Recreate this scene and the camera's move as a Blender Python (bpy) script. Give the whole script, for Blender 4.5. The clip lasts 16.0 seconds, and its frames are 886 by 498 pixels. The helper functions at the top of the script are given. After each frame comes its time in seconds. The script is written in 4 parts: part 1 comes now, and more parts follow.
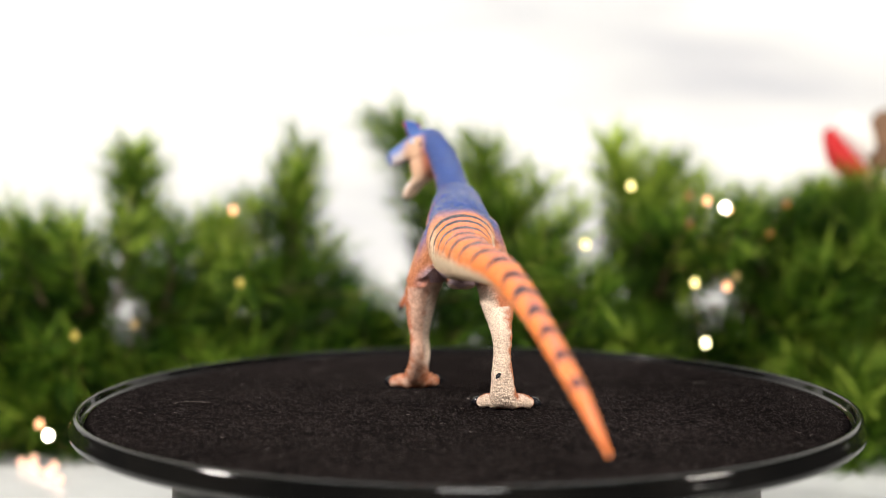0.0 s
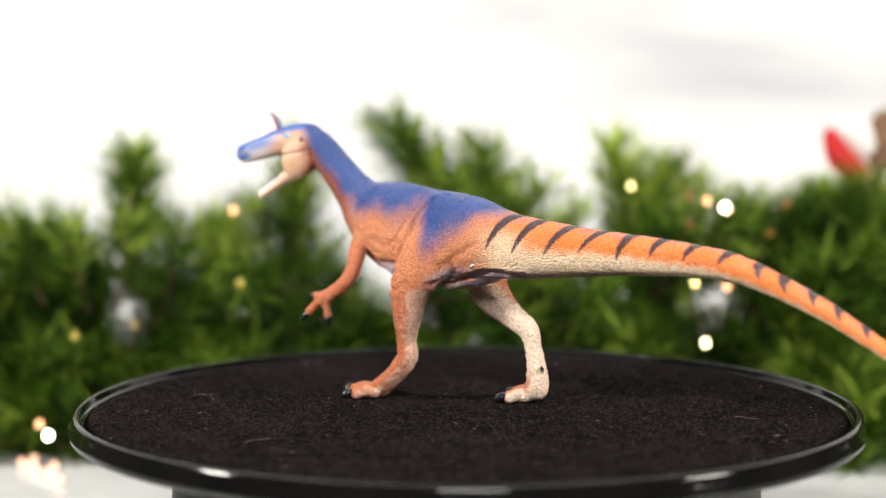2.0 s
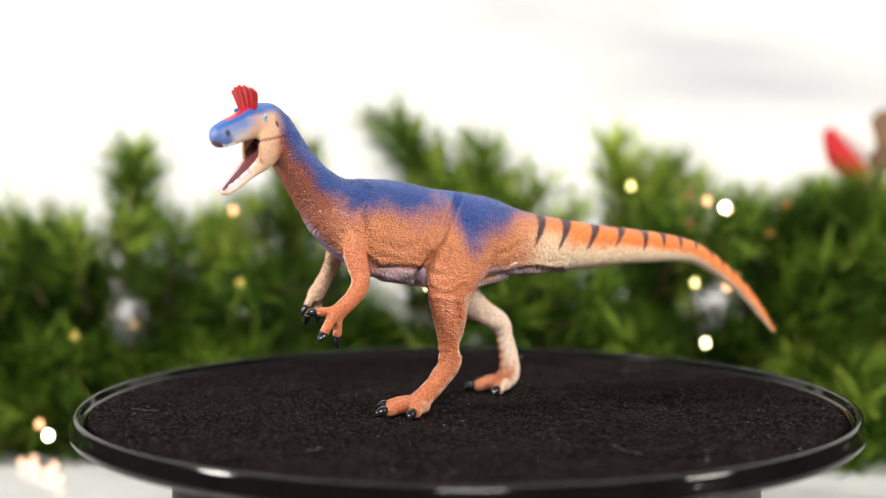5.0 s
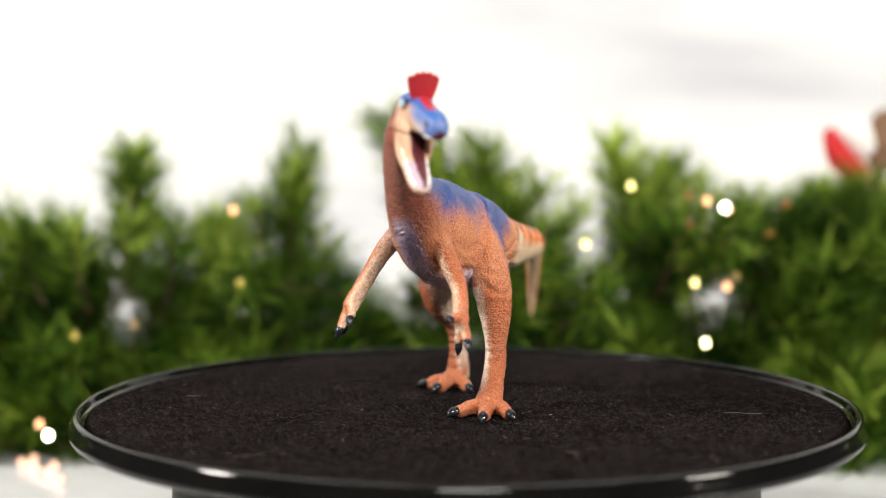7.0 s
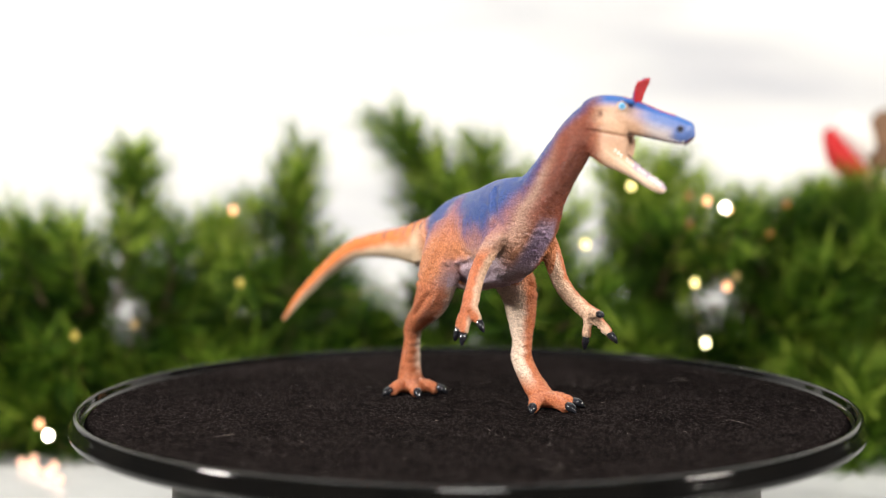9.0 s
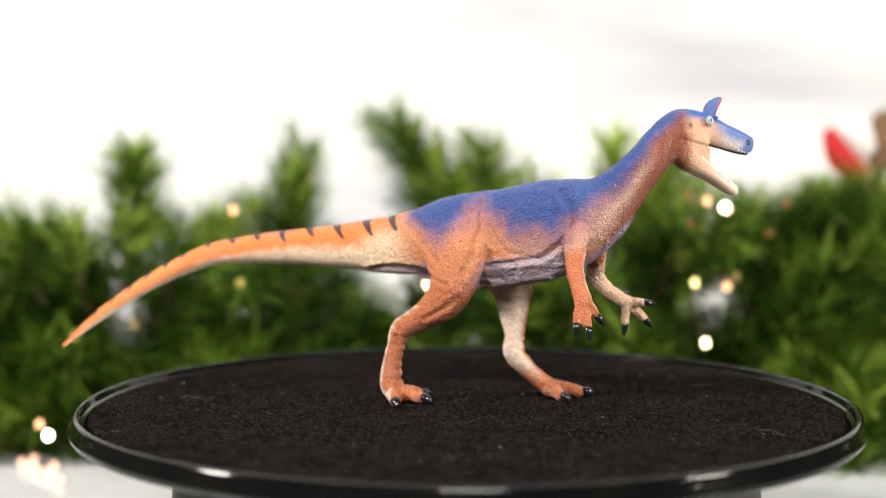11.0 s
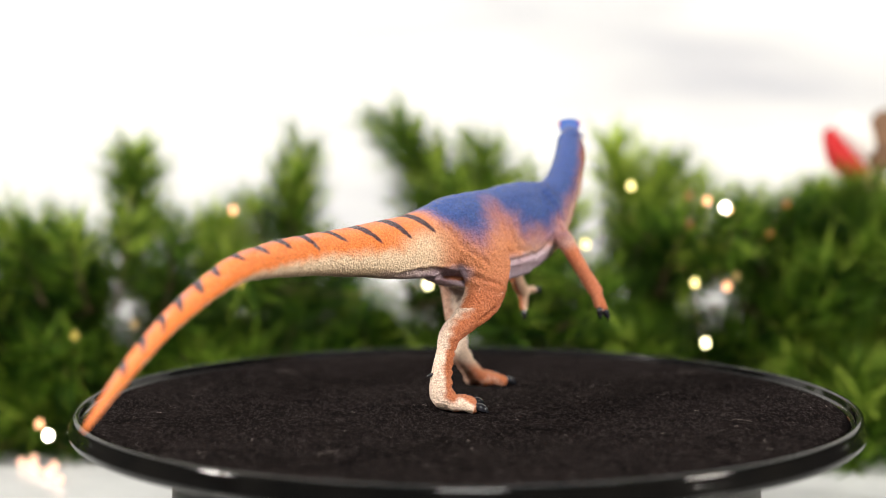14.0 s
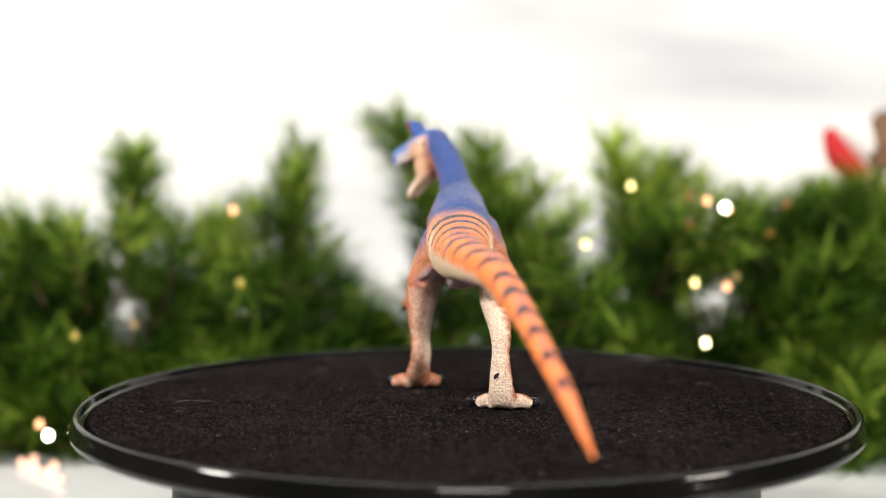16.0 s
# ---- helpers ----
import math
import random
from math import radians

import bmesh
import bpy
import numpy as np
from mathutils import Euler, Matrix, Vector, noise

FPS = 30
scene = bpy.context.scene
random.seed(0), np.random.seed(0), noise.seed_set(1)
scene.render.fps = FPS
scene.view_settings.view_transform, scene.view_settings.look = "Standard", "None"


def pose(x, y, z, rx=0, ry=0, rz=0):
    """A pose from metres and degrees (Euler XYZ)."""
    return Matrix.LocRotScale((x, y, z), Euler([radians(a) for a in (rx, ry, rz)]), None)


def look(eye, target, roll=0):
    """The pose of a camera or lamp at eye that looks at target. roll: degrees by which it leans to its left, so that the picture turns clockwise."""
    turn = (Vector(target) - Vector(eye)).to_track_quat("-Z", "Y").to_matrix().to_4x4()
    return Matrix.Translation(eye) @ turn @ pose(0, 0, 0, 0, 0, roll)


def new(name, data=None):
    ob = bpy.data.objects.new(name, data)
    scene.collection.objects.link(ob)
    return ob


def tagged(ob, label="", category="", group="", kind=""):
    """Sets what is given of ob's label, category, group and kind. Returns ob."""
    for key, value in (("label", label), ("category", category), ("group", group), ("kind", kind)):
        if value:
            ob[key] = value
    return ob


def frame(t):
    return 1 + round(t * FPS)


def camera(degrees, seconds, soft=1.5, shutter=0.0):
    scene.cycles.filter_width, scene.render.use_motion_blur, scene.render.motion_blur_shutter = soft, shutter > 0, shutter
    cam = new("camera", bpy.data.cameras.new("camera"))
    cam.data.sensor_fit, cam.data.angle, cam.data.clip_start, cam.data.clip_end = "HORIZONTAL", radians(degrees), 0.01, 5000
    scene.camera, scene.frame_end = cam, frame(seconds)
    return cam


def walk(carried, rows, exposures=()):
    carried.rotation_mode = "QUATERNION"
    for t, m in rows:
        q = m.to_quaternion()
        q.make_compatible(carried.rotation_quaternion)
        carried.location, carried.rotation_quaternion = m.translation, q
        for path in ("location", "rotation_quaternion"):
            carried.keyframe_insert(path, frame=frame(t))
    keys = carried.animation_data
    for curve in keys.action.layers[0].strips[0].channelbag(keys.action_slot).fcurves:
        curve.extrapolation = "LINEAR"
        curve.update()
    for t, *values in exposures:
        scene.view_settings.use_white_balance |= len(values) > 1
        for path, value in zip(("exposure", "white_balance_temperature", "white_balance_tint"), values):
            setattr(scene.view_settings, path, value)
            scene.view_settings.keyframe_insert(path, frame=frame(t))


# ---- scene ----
cam = camera(43.42, 16.0, soft=0.8)
EYE = Vector((0.0, -0.2948, 0.0493))
AIM = EYE + Vector((-0.01968, 0.99914, -0.03670))
walk(cam, [(0.0, look(EYE, AIM, -0.09)), (16.0, look(EYE, AIM, -0.09))], exposures=[(0.0, 0.0), (16.0, 0.0)])
cam.data.dof.use_dof = True
cam.data.dof.focus_distance = 0.272
cam.data.dof.aperture_fstop = 7.0

# ---- light ----
world = bpy.data.worlds.new("room_air")
world.use_nodes = True
world.node_tree.nodes["Background"].inputs[0].default_value = (0.9, 0.95, 1.0, 1)
world.node_tree.nodes["Background"].inputs[1].default_value = 0.05
scene.world = world


def area_lamp(name, eye, target, size, watts, colour):
    data = bpy.data.lights.new(name, "AREA")
    data.shape, data.size, data.size_y = "RECTANGLE", size[0], size[1]
    data.energy, data.color = watts, colour
    ob = new(name, data)
    ob.matrix_basis = look(eye, target)
    return ob


area_lamp("lamp_right", (1.30, -0.55, 0.60), (0, 0, 0.04), (0.30, 0.24), 26.0, (1.0, 0.93, 0.83))
area_lamp("lamp_left", (-0.82, -0.26, 0.50), (0, 0, 0.04), (0.13, 0.11), 15.0, (1.0, 0.95, 0.88))
area_lamp("lamp_back", (0.85, 0.75, 0.75), (0, 0, 0.04), (0.10, 0.08), 2.2, (1.0, 0.93, 0.83))
area_lamp("lamp_front", (0.04, -1.12, 0.72), (0, 0.02, 0.04), (0.36, 0.26), 17.5, (1.0, 0.97, 0.92))
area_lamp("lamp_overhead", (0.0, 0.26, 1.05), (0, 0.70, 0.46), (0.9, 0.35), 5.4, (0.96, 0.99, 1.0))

# ---- materials ----


def material(name, rough=0.5, metal=0.0, gloss=0.5):
    m = bpy.data.materials.new(name)
    m.use_nodes = True
    nt = m.node_tree
    b = nt.nodes["Principled BSDF"]
    b.inputs["Roughness"].default_value = rough
    b.inputs["Metallic"].default_value = metal
    b.inputs["Specular IOR Level"].default_value = gloss
    return m, nt, b


def add_node(nt, kind, **sets):
    n = nt.nodes.new(kind)
    for k, v in sets.items():
        n.inputs[k.replace("_", " ")].default_value = v
    return n


def ramp(nt, fac, stops):
    r = nt.nodes.new("ShaderNodeValToRGB")
    e = r.color_ramp.elements
    while len(e) < len(stops):
        e.new(0.5)
    for el, (p, c) in zip(e, stops):
        el.position, el.color = p, (*c, 1)
    nt.links.new(fac, r.inputs[0])
    return r.outputs[0]


def bump(nt, b, height, distance, strength=1.0):
    n = nt.nodes.new("ShaderNodeBump")
    n.inputs["Strength"].default_value, n.inputs["Distance"].default_value = strength, distance
    nt.links.new(height, n.inputs["Height"])
    nt.links.new(n.outputs[0], b.inputs["Normal"])


def object_coords(nt):
    return nt.nodes.new("ShaderNodeTexCoord").outputs["Object"]


def noise_out(nt, scale, detail=3.0, rough=0.55):
    n = add_node(nt, "ShaderNodeTexNoise", Scale=scale, Detail=detail, Roughness=rough)
    nt.links.new(object_coords(nt), n.inputs["Vector"])
    return n.outputs[0]


def plain(name, stops, scale, rough, metal=0.0, relief=0.0, relief_scale=0.0, detail=3.0, gloss=0.5):
    m, nt, b = material(name, rough, metal, gloss)
    nt.links.new(ramp(nt, noise_out(nt, scale, detail), stops), b.inputs["Base Color"])
    if relief:
        bump(nt, b, noise_out(nt, relief_scale or scale * 4), relief)
    return m


def random_tint(name, a, c, rough, gloss=0.02):
    """Colour that varies from piece to piece of one mesh."""
    m, nt, b = material(name, rough, 0.0, gloss)
    g = nt.nodes.new("ShaderNodeNewGeometry")
    nt.links.new(ramp(nt, g.outputs["Random Per Island"], [(0.0, a), (1.0, c)]), b.inputs["Base Color"])
    return m


def glow(name, colour, strength):
    m, nt, b = material(name, 0.3)
    b.inputs["Base Color"].default_value = (*(0.15 * q for q in colour), 1)
    b.inputs["Emission Color"].default_value = (*colour, 1)
    b.inputs["Emission Strength"].default_value = strength
    return m


def painted_vinyl():
    """Airbrushed paint with a dry-brushed grain that also paints in sparkle and cavity shade; the paint layer's alpha
    says how grainy the sculpt is.
    """
    m, nt, b = material("painted_vinyl", 0.25, 0.0, 0.65)
    a = nt.nodes.new("ShaderNodeAttribute")
    a.attribute_name = "paint"
    warp = nt.nodes.new("ShaderNodeMixRGB")
    warp.blend_type = "ADD"
    warp.inputs[0].default_value = 0.0012
    co = object_coords(nt)
    wn = add_node(nt, "ShaderNodeTexNoise", Scale=500.0, Detail=2.0)
    nt.links.new(co, wn.inputs["Vector"])
    nt.links.new(co, warp.inputs[1])
    nt.links.new(wn.outputs["Color"], warp.inputs[2])
    vor = nt.nodes.new("ShaderNodeTexVoronoi")
    vor.inputs["Scale"].default_value = 2100
    nt.links.new(warp.outputs[0], vor.inputs["Vector"])
    # paler scale centres and darker gaps put sparkle and shade into the colour
    grain = ramp(nt, vor.outputs["Distance"], [(0.05, (1.18, 1.16, 1.14)), (0.40, (1.0, 1.0, 1.0)), (0.75, (0.78, 0.74, 0.74))])
    mott = ramp(nt, noise_out(nt, 1700, 5, 0.75), [(0.32, (0.76, 0.70, 0.68)), (0.68, (1.24, 1.27, 1.32))])
    both = nt.nodes.new("ShaderNodeMixRGB")
    both.blend_type = "MULTIPLY"
    both.inputs[0].default_value = 1.0
    nt.links.new(grain, both.inputs[1])
    nt.links.new(mott, both.inputs[2])
    mix = nt.nodes.new("ShaderNodeMixRGB")
    mix.blend_type = "MULTIPLY"
    nt.links.new(a.outputs["Alpha"], mix.inputs[0])
    nt.links.new(a.outputs["Color"], mix.inputs[1])
    nt.links.new(both.outputs[0], mix.inputs[2])
    nt.links.new(mix.outputs[0], b.inputs["Base Color"])
    h = nt.nodes.new("ShaderNodeMath")
    h.operation = "MULTIPLY_ADD"
    h.inputs[1].default_value = -0.55
    nt.links.new(vor.outputs["Distance"], h.inputs[0])
    nt.links.new(noise_out(nt, 1000, 6, 0.75), h.inputs[2])
    n = nt.nodes.new("ShaderNodeBump")
    n.inputs["Distance"].default_value = 0.0008
    nt.links.new(a.outputs["Alpha"], n.inputs["Strength"])
    nt.links.new(h.outputs[0], n.inputs["Height"])
    nt.links.new(n.outputs[0], b.inputs["Normal"])
    return m


VINYL = painted_vinyl()
CLAW = plain("gloss_black_paint", [(0.3, (0.006, 0.006, 0.008)), (0.8, (0.02, 0.02, 0.025))], 600, 0.16)
EYE_BLUE = plain("eye_blue", [(0.3, (0.08, 0.35, 0.75)), (0.7, (0.25, 0.6, 0.9))], 900, 0.15)
TOOTH = plain("tooth_white", [(0.3, (0.75, 0.70, 0.62)), (0.7, (0.85, 0.82, 0.78))], 900, 0.3)
SEAM = plain("pale_glue", [(0.3, (0.55, 0.50, 0.60)), (0.7, (0.75, 0.72, 0.78))], 900, 0.3)
MOUTH = plain("mouth_maroon", [(0.3, (0.045, 0.009, 0.012)), (0.7, (0.12, 0.03, 0.04))], 500, 0.3, 0, 0.0003, 900)
RIM = plain("black_gloss_plastic", [(0.35, (0.003, 0.003, 0.003)), (0.7, (0.006, 0.0055, 0.005))], 60, 0.09, 0, 0.00003, 180, gloss=0.22)
BASE = plain("grey_plastic", [(0.35, (0.030, 0.030, 0.031)), (0.7, (0.045, 0.045, 0.046))], 90, 0.4, 0, 0.0001, 900)
TABLE = plain("white_laminate", [(0.3, (0.56, 0.565, 0.565)), (0.7, (0.66, 0.66, 0.65))], 9, 0.14, 0, 0.0009, 45)
PLASTER = plain("wall_paint", [(0.3, (0.085, 0.082, 0.08)), (0.7, (0.12, 0.115, 0.11))], 3, 0.8, 0, 0.002, 60)


def felt_material():
    m, nt, b = material("black_felt", 0.95)
    b.inputs["Specular IOR Level"].default_value = 0.0
    b.inputs["Sheen Weight"].default_value, b.inputs["Sheen Roughness"].default_value = 0.014, 0.55
    b.inputs["Sheen Tint"].default_value = (0.55, 0.46, 0.46, 1)
    c = ramp(nt, noise_out(nt, 900, 5, 0.75), [(0.38, (0.0038, 0.0032, 0.0032)), (0.60, (0.010, 0.0082, 0.008)), (0.76, (0.060, 0.045, 0.042))])
    big = ramp(nt, noise_out(nt, 80, 4, 0.65), [(0.3, (0.45, 0.43, 0.45)), (0.7, (1.5, 1.38, 1.36))])
    mix = nt.nodes.new("ShaderNodeMixRGB")
    mix.blend_type = "MULTIPLY"
    mix.inputs[0].default_value = 1
    nt.links.new(c, mix.inputs[1])
    nt.links.new(big, mix.inputs[2])
    nt.links.new(mix.outputs[0], b.inputs["Base Color"])
    bump(nt, b, noise_out(nt, 1500, 4, 0.8), 0.0012)
    return m


FELT = felt_material()
FUZZ = random_tint("felt_fibres", (0.002, 0.0015, 0.0015), (0.062, 0.050, 0.048), 0.95)
LINT = random_tint("lint", (0.06, 0.045, 0.04), (0.35, 0.30, 0.27), 0.9)


def needle_material():
    m, nt, b = material("pine_needles", 0.55, 0.0, 0.12)
    g = nt.nodes.new("ShaderNodeNewGeometry")
    o = nt.nodes.new("ShaderNodeObjectInfo")
    a = nt.nodes.new("ShaderNodeMath")
    a.operation = "MULTIPLY_ADD"
    a.inputs[1].default_value = 0.6
    half = nt.nodes.new("ShaderNodeMath")
    half.operation = "MULTIPLY"
    half.inputs[1].default_value = 0.4
    nt.links.new(o.outputs["Random"], half.inputs[0])
    nt.links.new(g.outputs["Random Per Island"], a.inputs[0])
    # paler new tips; darker branch bases put the garland's inner shade into the colour
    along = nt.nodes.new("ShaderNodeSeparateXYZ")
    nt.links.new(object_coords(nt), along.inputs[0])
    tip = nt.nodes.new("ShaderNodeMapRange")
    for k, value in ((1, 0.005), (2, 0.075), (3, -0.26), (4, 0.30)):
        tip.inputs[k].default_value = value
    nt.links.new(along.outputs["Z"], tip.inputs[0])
    inner_shade = nt.nodes.new("ShaderNodeMath")
    nt.links.new(half.outputs[0], inner_shade.inputs[0])
    nt.links.new(tip.outputs[0], inner_shade.inputs[1])
    nt.links.new(inner_shade.outputs[0], a.inputs[2])
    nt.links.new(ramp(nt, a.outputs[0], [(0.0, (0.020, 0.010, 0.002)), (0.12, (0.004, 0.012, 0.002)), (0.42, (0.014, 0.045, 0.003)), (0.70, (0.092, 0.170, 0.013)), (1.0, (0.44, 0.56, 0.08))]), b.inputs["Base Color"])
    tr = nt.nodes.new("ShaderNodeBsdfTranslucent")
    nt.links.new(b.inputs["Base Color"].links[0].from_socket, tr.inputs["Color"])
    mix = nt.nodes.new("ShaderNodeMixShader")
    mix.inputs[0].default_value = 0.35
    nt.links.new(b.outputs[0], mix.inputs[1])
    nt.links.new(tr.outputs[0], mix.inputs[2])
    nt.links.new(mix.outputs[0], nt.nodes["Material Output"].inputs["Surface"])
    return m


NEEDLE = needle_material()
TWIG = plain("brown_wire_stem", [(0.3, (0.05, 0.028, 0.012)), (0.7, (0.11, 0.065, 0.03))], 120, 0.6)
COPPER = plain("copper_wire", [(0.3, (0.55, 0.25, 0.12)), (0.7, (0.75, 0.40, 0.22))], 200, 0.3, 1.0)
RED = plain("red_plush", [(0.3, (0.33, 0.006, 0.008)), (0.7, (0.50, 0.012, 0.014))], 220, 0.85, 0, 0.001, 400)
WHITE_PLUSH = plain("white_plush", [(0.3, (0.62, 0.60, 0.58)), (0.7, (0.8, 0.78, 0.76))], 160, 0.9, 0, 0.0012, 350)
BROWN = plain("brown_plush", [(0.3, (0.09, 0.045, 0.025)), (0.7, (0.20, 0.11, 0.06))], 130, 0.9, 0, 0.001, 350)
TAN = plain("tan_plush", [(0.3, (0.42, 0.26, 0.15)), (0.7, (0.55, 0.36, 0.22))], 130, 0.9, 0, 0.001, 350)


def backdrop_material():
    m, nt, b = material("fold_shaded_white_cloth", 0.7)
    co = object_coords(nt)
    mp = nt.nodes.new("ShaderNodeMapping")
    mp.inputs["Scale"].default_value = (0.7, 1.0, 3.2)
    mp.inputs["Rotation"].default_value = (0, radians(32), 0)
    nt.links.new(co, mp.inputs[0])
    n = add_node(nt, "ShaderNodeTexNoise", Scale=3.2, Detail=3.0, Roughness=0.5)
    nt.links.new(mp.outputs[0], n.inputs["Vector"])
    # grey-blue streaks paint the shade of soft folds onto the white cloth
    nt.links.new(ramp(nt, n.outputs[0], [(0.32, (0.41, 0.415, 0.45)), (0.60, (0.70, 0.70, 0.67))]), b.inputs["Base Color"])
    bump(nt, b, n.outputs[0], 0.01, 0.6)
    return m


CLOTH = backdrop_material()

# ---- mesh tools ----


def part(name, bm, mat, parent=None, label="", smooth=True):
    me = bpy.data.meshes.new(name)
    bm.normal_update()
    bm.to_mesh(me)
    bm.free()
    me.materials.append(mat)
    if smooth:
        me.polygons.foreach_set("use_smooth", [True] * len(me.polygons))
    ob = new(name, me)
    if parent:
        ob.parent = parent
    if label:
        ob["label"] = label
    return ob


def revolve(profile, steps=128):
    """A closed solid of revolution about z from (radius, height) pairs that start and end on the axis or close a ring."""
    bm = bmesh.new()
    rings = []
    for r, z in profile:
        rings.append([bm.verts.new((r * math.cos(2 * math.pi * k / steps), r * math.sin(2 * math.pi * k / steps), z)) for k in range(steps)])
    for a, c in zip(rings, rings[1:] + rings[:1]):
        for k in range(steps):
            j = (k + 1) % steps
            bm.faces.new((a[k], a[j], c[j], c[k]))
    bmesh.ops.recalc_face_normals(bm, faces=bm.faces)
    return bm


def box(bm, lo, hi, bevel=0.0):
    m = Matrix.LocRotScale([(a + c) / 2 for a, c in zip(lo, hi)], None, [c - a for a, c in zip(lo, hi)])
    vs = bmesh.ops.create_cube(bm, size=1, matrix=m)["verts"]
    if bevel:
        es = list({e for v in vs for e in v.link_edges})
        bmesh.ops.bevel(bm, geom=es, offset=bevel, segments=3, affect="EDGES", profile=0.5)
    return bm


def spline(points, per=8):
    """Catmull-Rom through rows of numbers."""
    p = np.array(points, float)
    p = np.vstack([2 * p[0] - p[1], p, 2 * p[-1] - p[-2]])
    out = []
    for i in range(1, len(p) - 2):
        for k in range(per):
            t = k / per
            a, b, c, d = p[i - 1], p[i], p[i + 1], p[i + 2]
            out.append(0.5 * (2 * b + (c - a) * t + (2 * a - 5 * b + 4 * c - d) * t * t + (3 * b - a - 3 * c + d) * t ** 3))
    out.append(p[-2])
    return np.array(out)


def tube_frames(path, side_hint):
    """Tangent, side and up of each sample of a path; the side stays near side_hint."""
    d = np.gradient(path[:, :3], axis=0)
    d /= np.linalg.norm(d, axis=1)[:, None]
    s = np.array(side_hint, float)[None] - d * (d @ np.array(side_hint, float))[:, None]
    s /= np.linalg.norm(s, axis=1)[:, None]
    return d, s, np.cross(s, d)


def tube(bm, path, side_hint=(1, 0, 0), seg=20, scale=1.0, squash=2.0):
    """Closed tube with an oval section: rows of x, y, z, half width, half height."""
    d, s, u = tube_frames(path, side_hint)
    rings = []
    for i, row in enumerate(path):
        ring = []
        for k in range(seg):
            a = 2 * math.pi * k / seg
            ca, sa = math.cos(a), math.sin(a)
            ca, sa = math.copysign(abs(ca) ** (2 / squash), ca), math.copysign(abs(sa) ** (2 / squash), sa)
            ring.append(bm.verts.new((row[:3] + s[i] * row[3] * ca + u[i] * row[4] * sa) * scale))
        rings.append(ring)
    for a, c in zip(rings, rings[1:]):
        for k in range(seg):
            j = (k + 1) % seg
            bm.faces.new((a[k], a[j], c[j], c[k]))
    for ring, i, way in ((rings[0], 0, -1), (rings[-1], -1, 1)):
        tip = bm.verts.new((path[i][:3] + d[i] * way * 0.7 * min(path[i][3], path[i][4])) * scale)
        for k in range(seg):
            j = (k + 1) % seg
            bm.faces.new((ring[k], ring[j], tip) if way > 0 else (ring[j], ring[k], tip))
    return bm


def solid_tube(path, side_hint=(1, 0, 0), seg=10, scale=0.001):
    bm = tube(bmesh.new(), path, side_hint, seg, scale)
    bmesh.ops.recalc_face_normals(bm, faces=bm.faces)
    return bm


# ---- room ----
GROUND_Z = -0.058


def room():
    bm = box(bmesh.new(), (-0.9, -0.2, GROUND_Z - 0.03), (0.9, 0.80, GROUND_Z), 0.004)
    table = part("tabletop", bm, TABLE, smooth=False)
    tagged(table, "white glossy laminate tabletop under the turntable and garland", "table", kind="structure")
    for x, y in ((-0.84, -0.14), (0.84, -0.14), (-0.84, 0.74), (0.84, 0.74)):
        part("leg", box(bmesh.new(), (x - 0.025, y - 0.025, -0.8), (x + 0.025, y + 0.025, GROUND_Z - 0.03), 0.003), TABLE, table, smooth=False)
    # gently rippled hanging cloth behind the garland
    bm = bmesh.new()
    n, rows = 120, 40
    grid = []
    for j in range(rows + 1):
        z = GROUND_Z + 0.004 + 1.1 * j / rows
        line = []
        for i in range(n + 1):
            x = -0.95 + 1.9 * i / n
            y = 0.70 + 0.010 * noise.noise((x * 2.3, z * 1.2, 3.0)) + 0.004 * noise.noise((x * 7 + z * 3, z * 2.5, 9.0))
            line.append(bm.verts.new((x, y, z)))
        grid.append(line)
    for a, c in zip(grid, grid[1:]):
        for i in range(n):
            bm.faces.new((a[i], a[i + 1], c[i + 1], c[i]))
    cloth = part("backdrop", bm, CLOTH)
    sol = cloth.modifiers.new("thickness", "SOLIDIFY")
    sol.thickness, sol.offset = 0.003, -1
    tagged(cloth, "white backdrop cloth with painted fold shade, hanging behind the garland", "backdrop", kind="structure")
    for name, lo, hi in (("wall_north", (-2.5, 2.0, -0.8), (2.5, 2.1, 1.9)), ("wall_south", (-2.5, -2.6, -0.8), (2.5, -2.5, 1.9)),
                         ("wall_west", (-2.6, -2.6, -0.8), (-2.5, 2.1, 1.9)), ("wall_east", (2.5, -2.6, -0.8), (2.6, 2.1, 1.9))):
        tagged(part(name, box(bmesh.new(), lo, hi), PLASTER, smooth=False), "plain painted room wall", "wall", kind="structure")
    tagged(part("ceiling", box(bmesh.new(), (-2.6, -2.6, 1.9), (2.6, 2.1, 2.0)), PLASTER, smooth=False), "plain painted ceiling", "ceiling", kind="structure")
    tagged(part("floor", box(bmesh.new(), (-2.6, -2.6, -0.9), (2.6, 2.1, -0.8)), PLASTER, smooth=False), "plain room floor", "floor", kind="structure")


# ---- turntable ----
FELT_Z = -0.0017


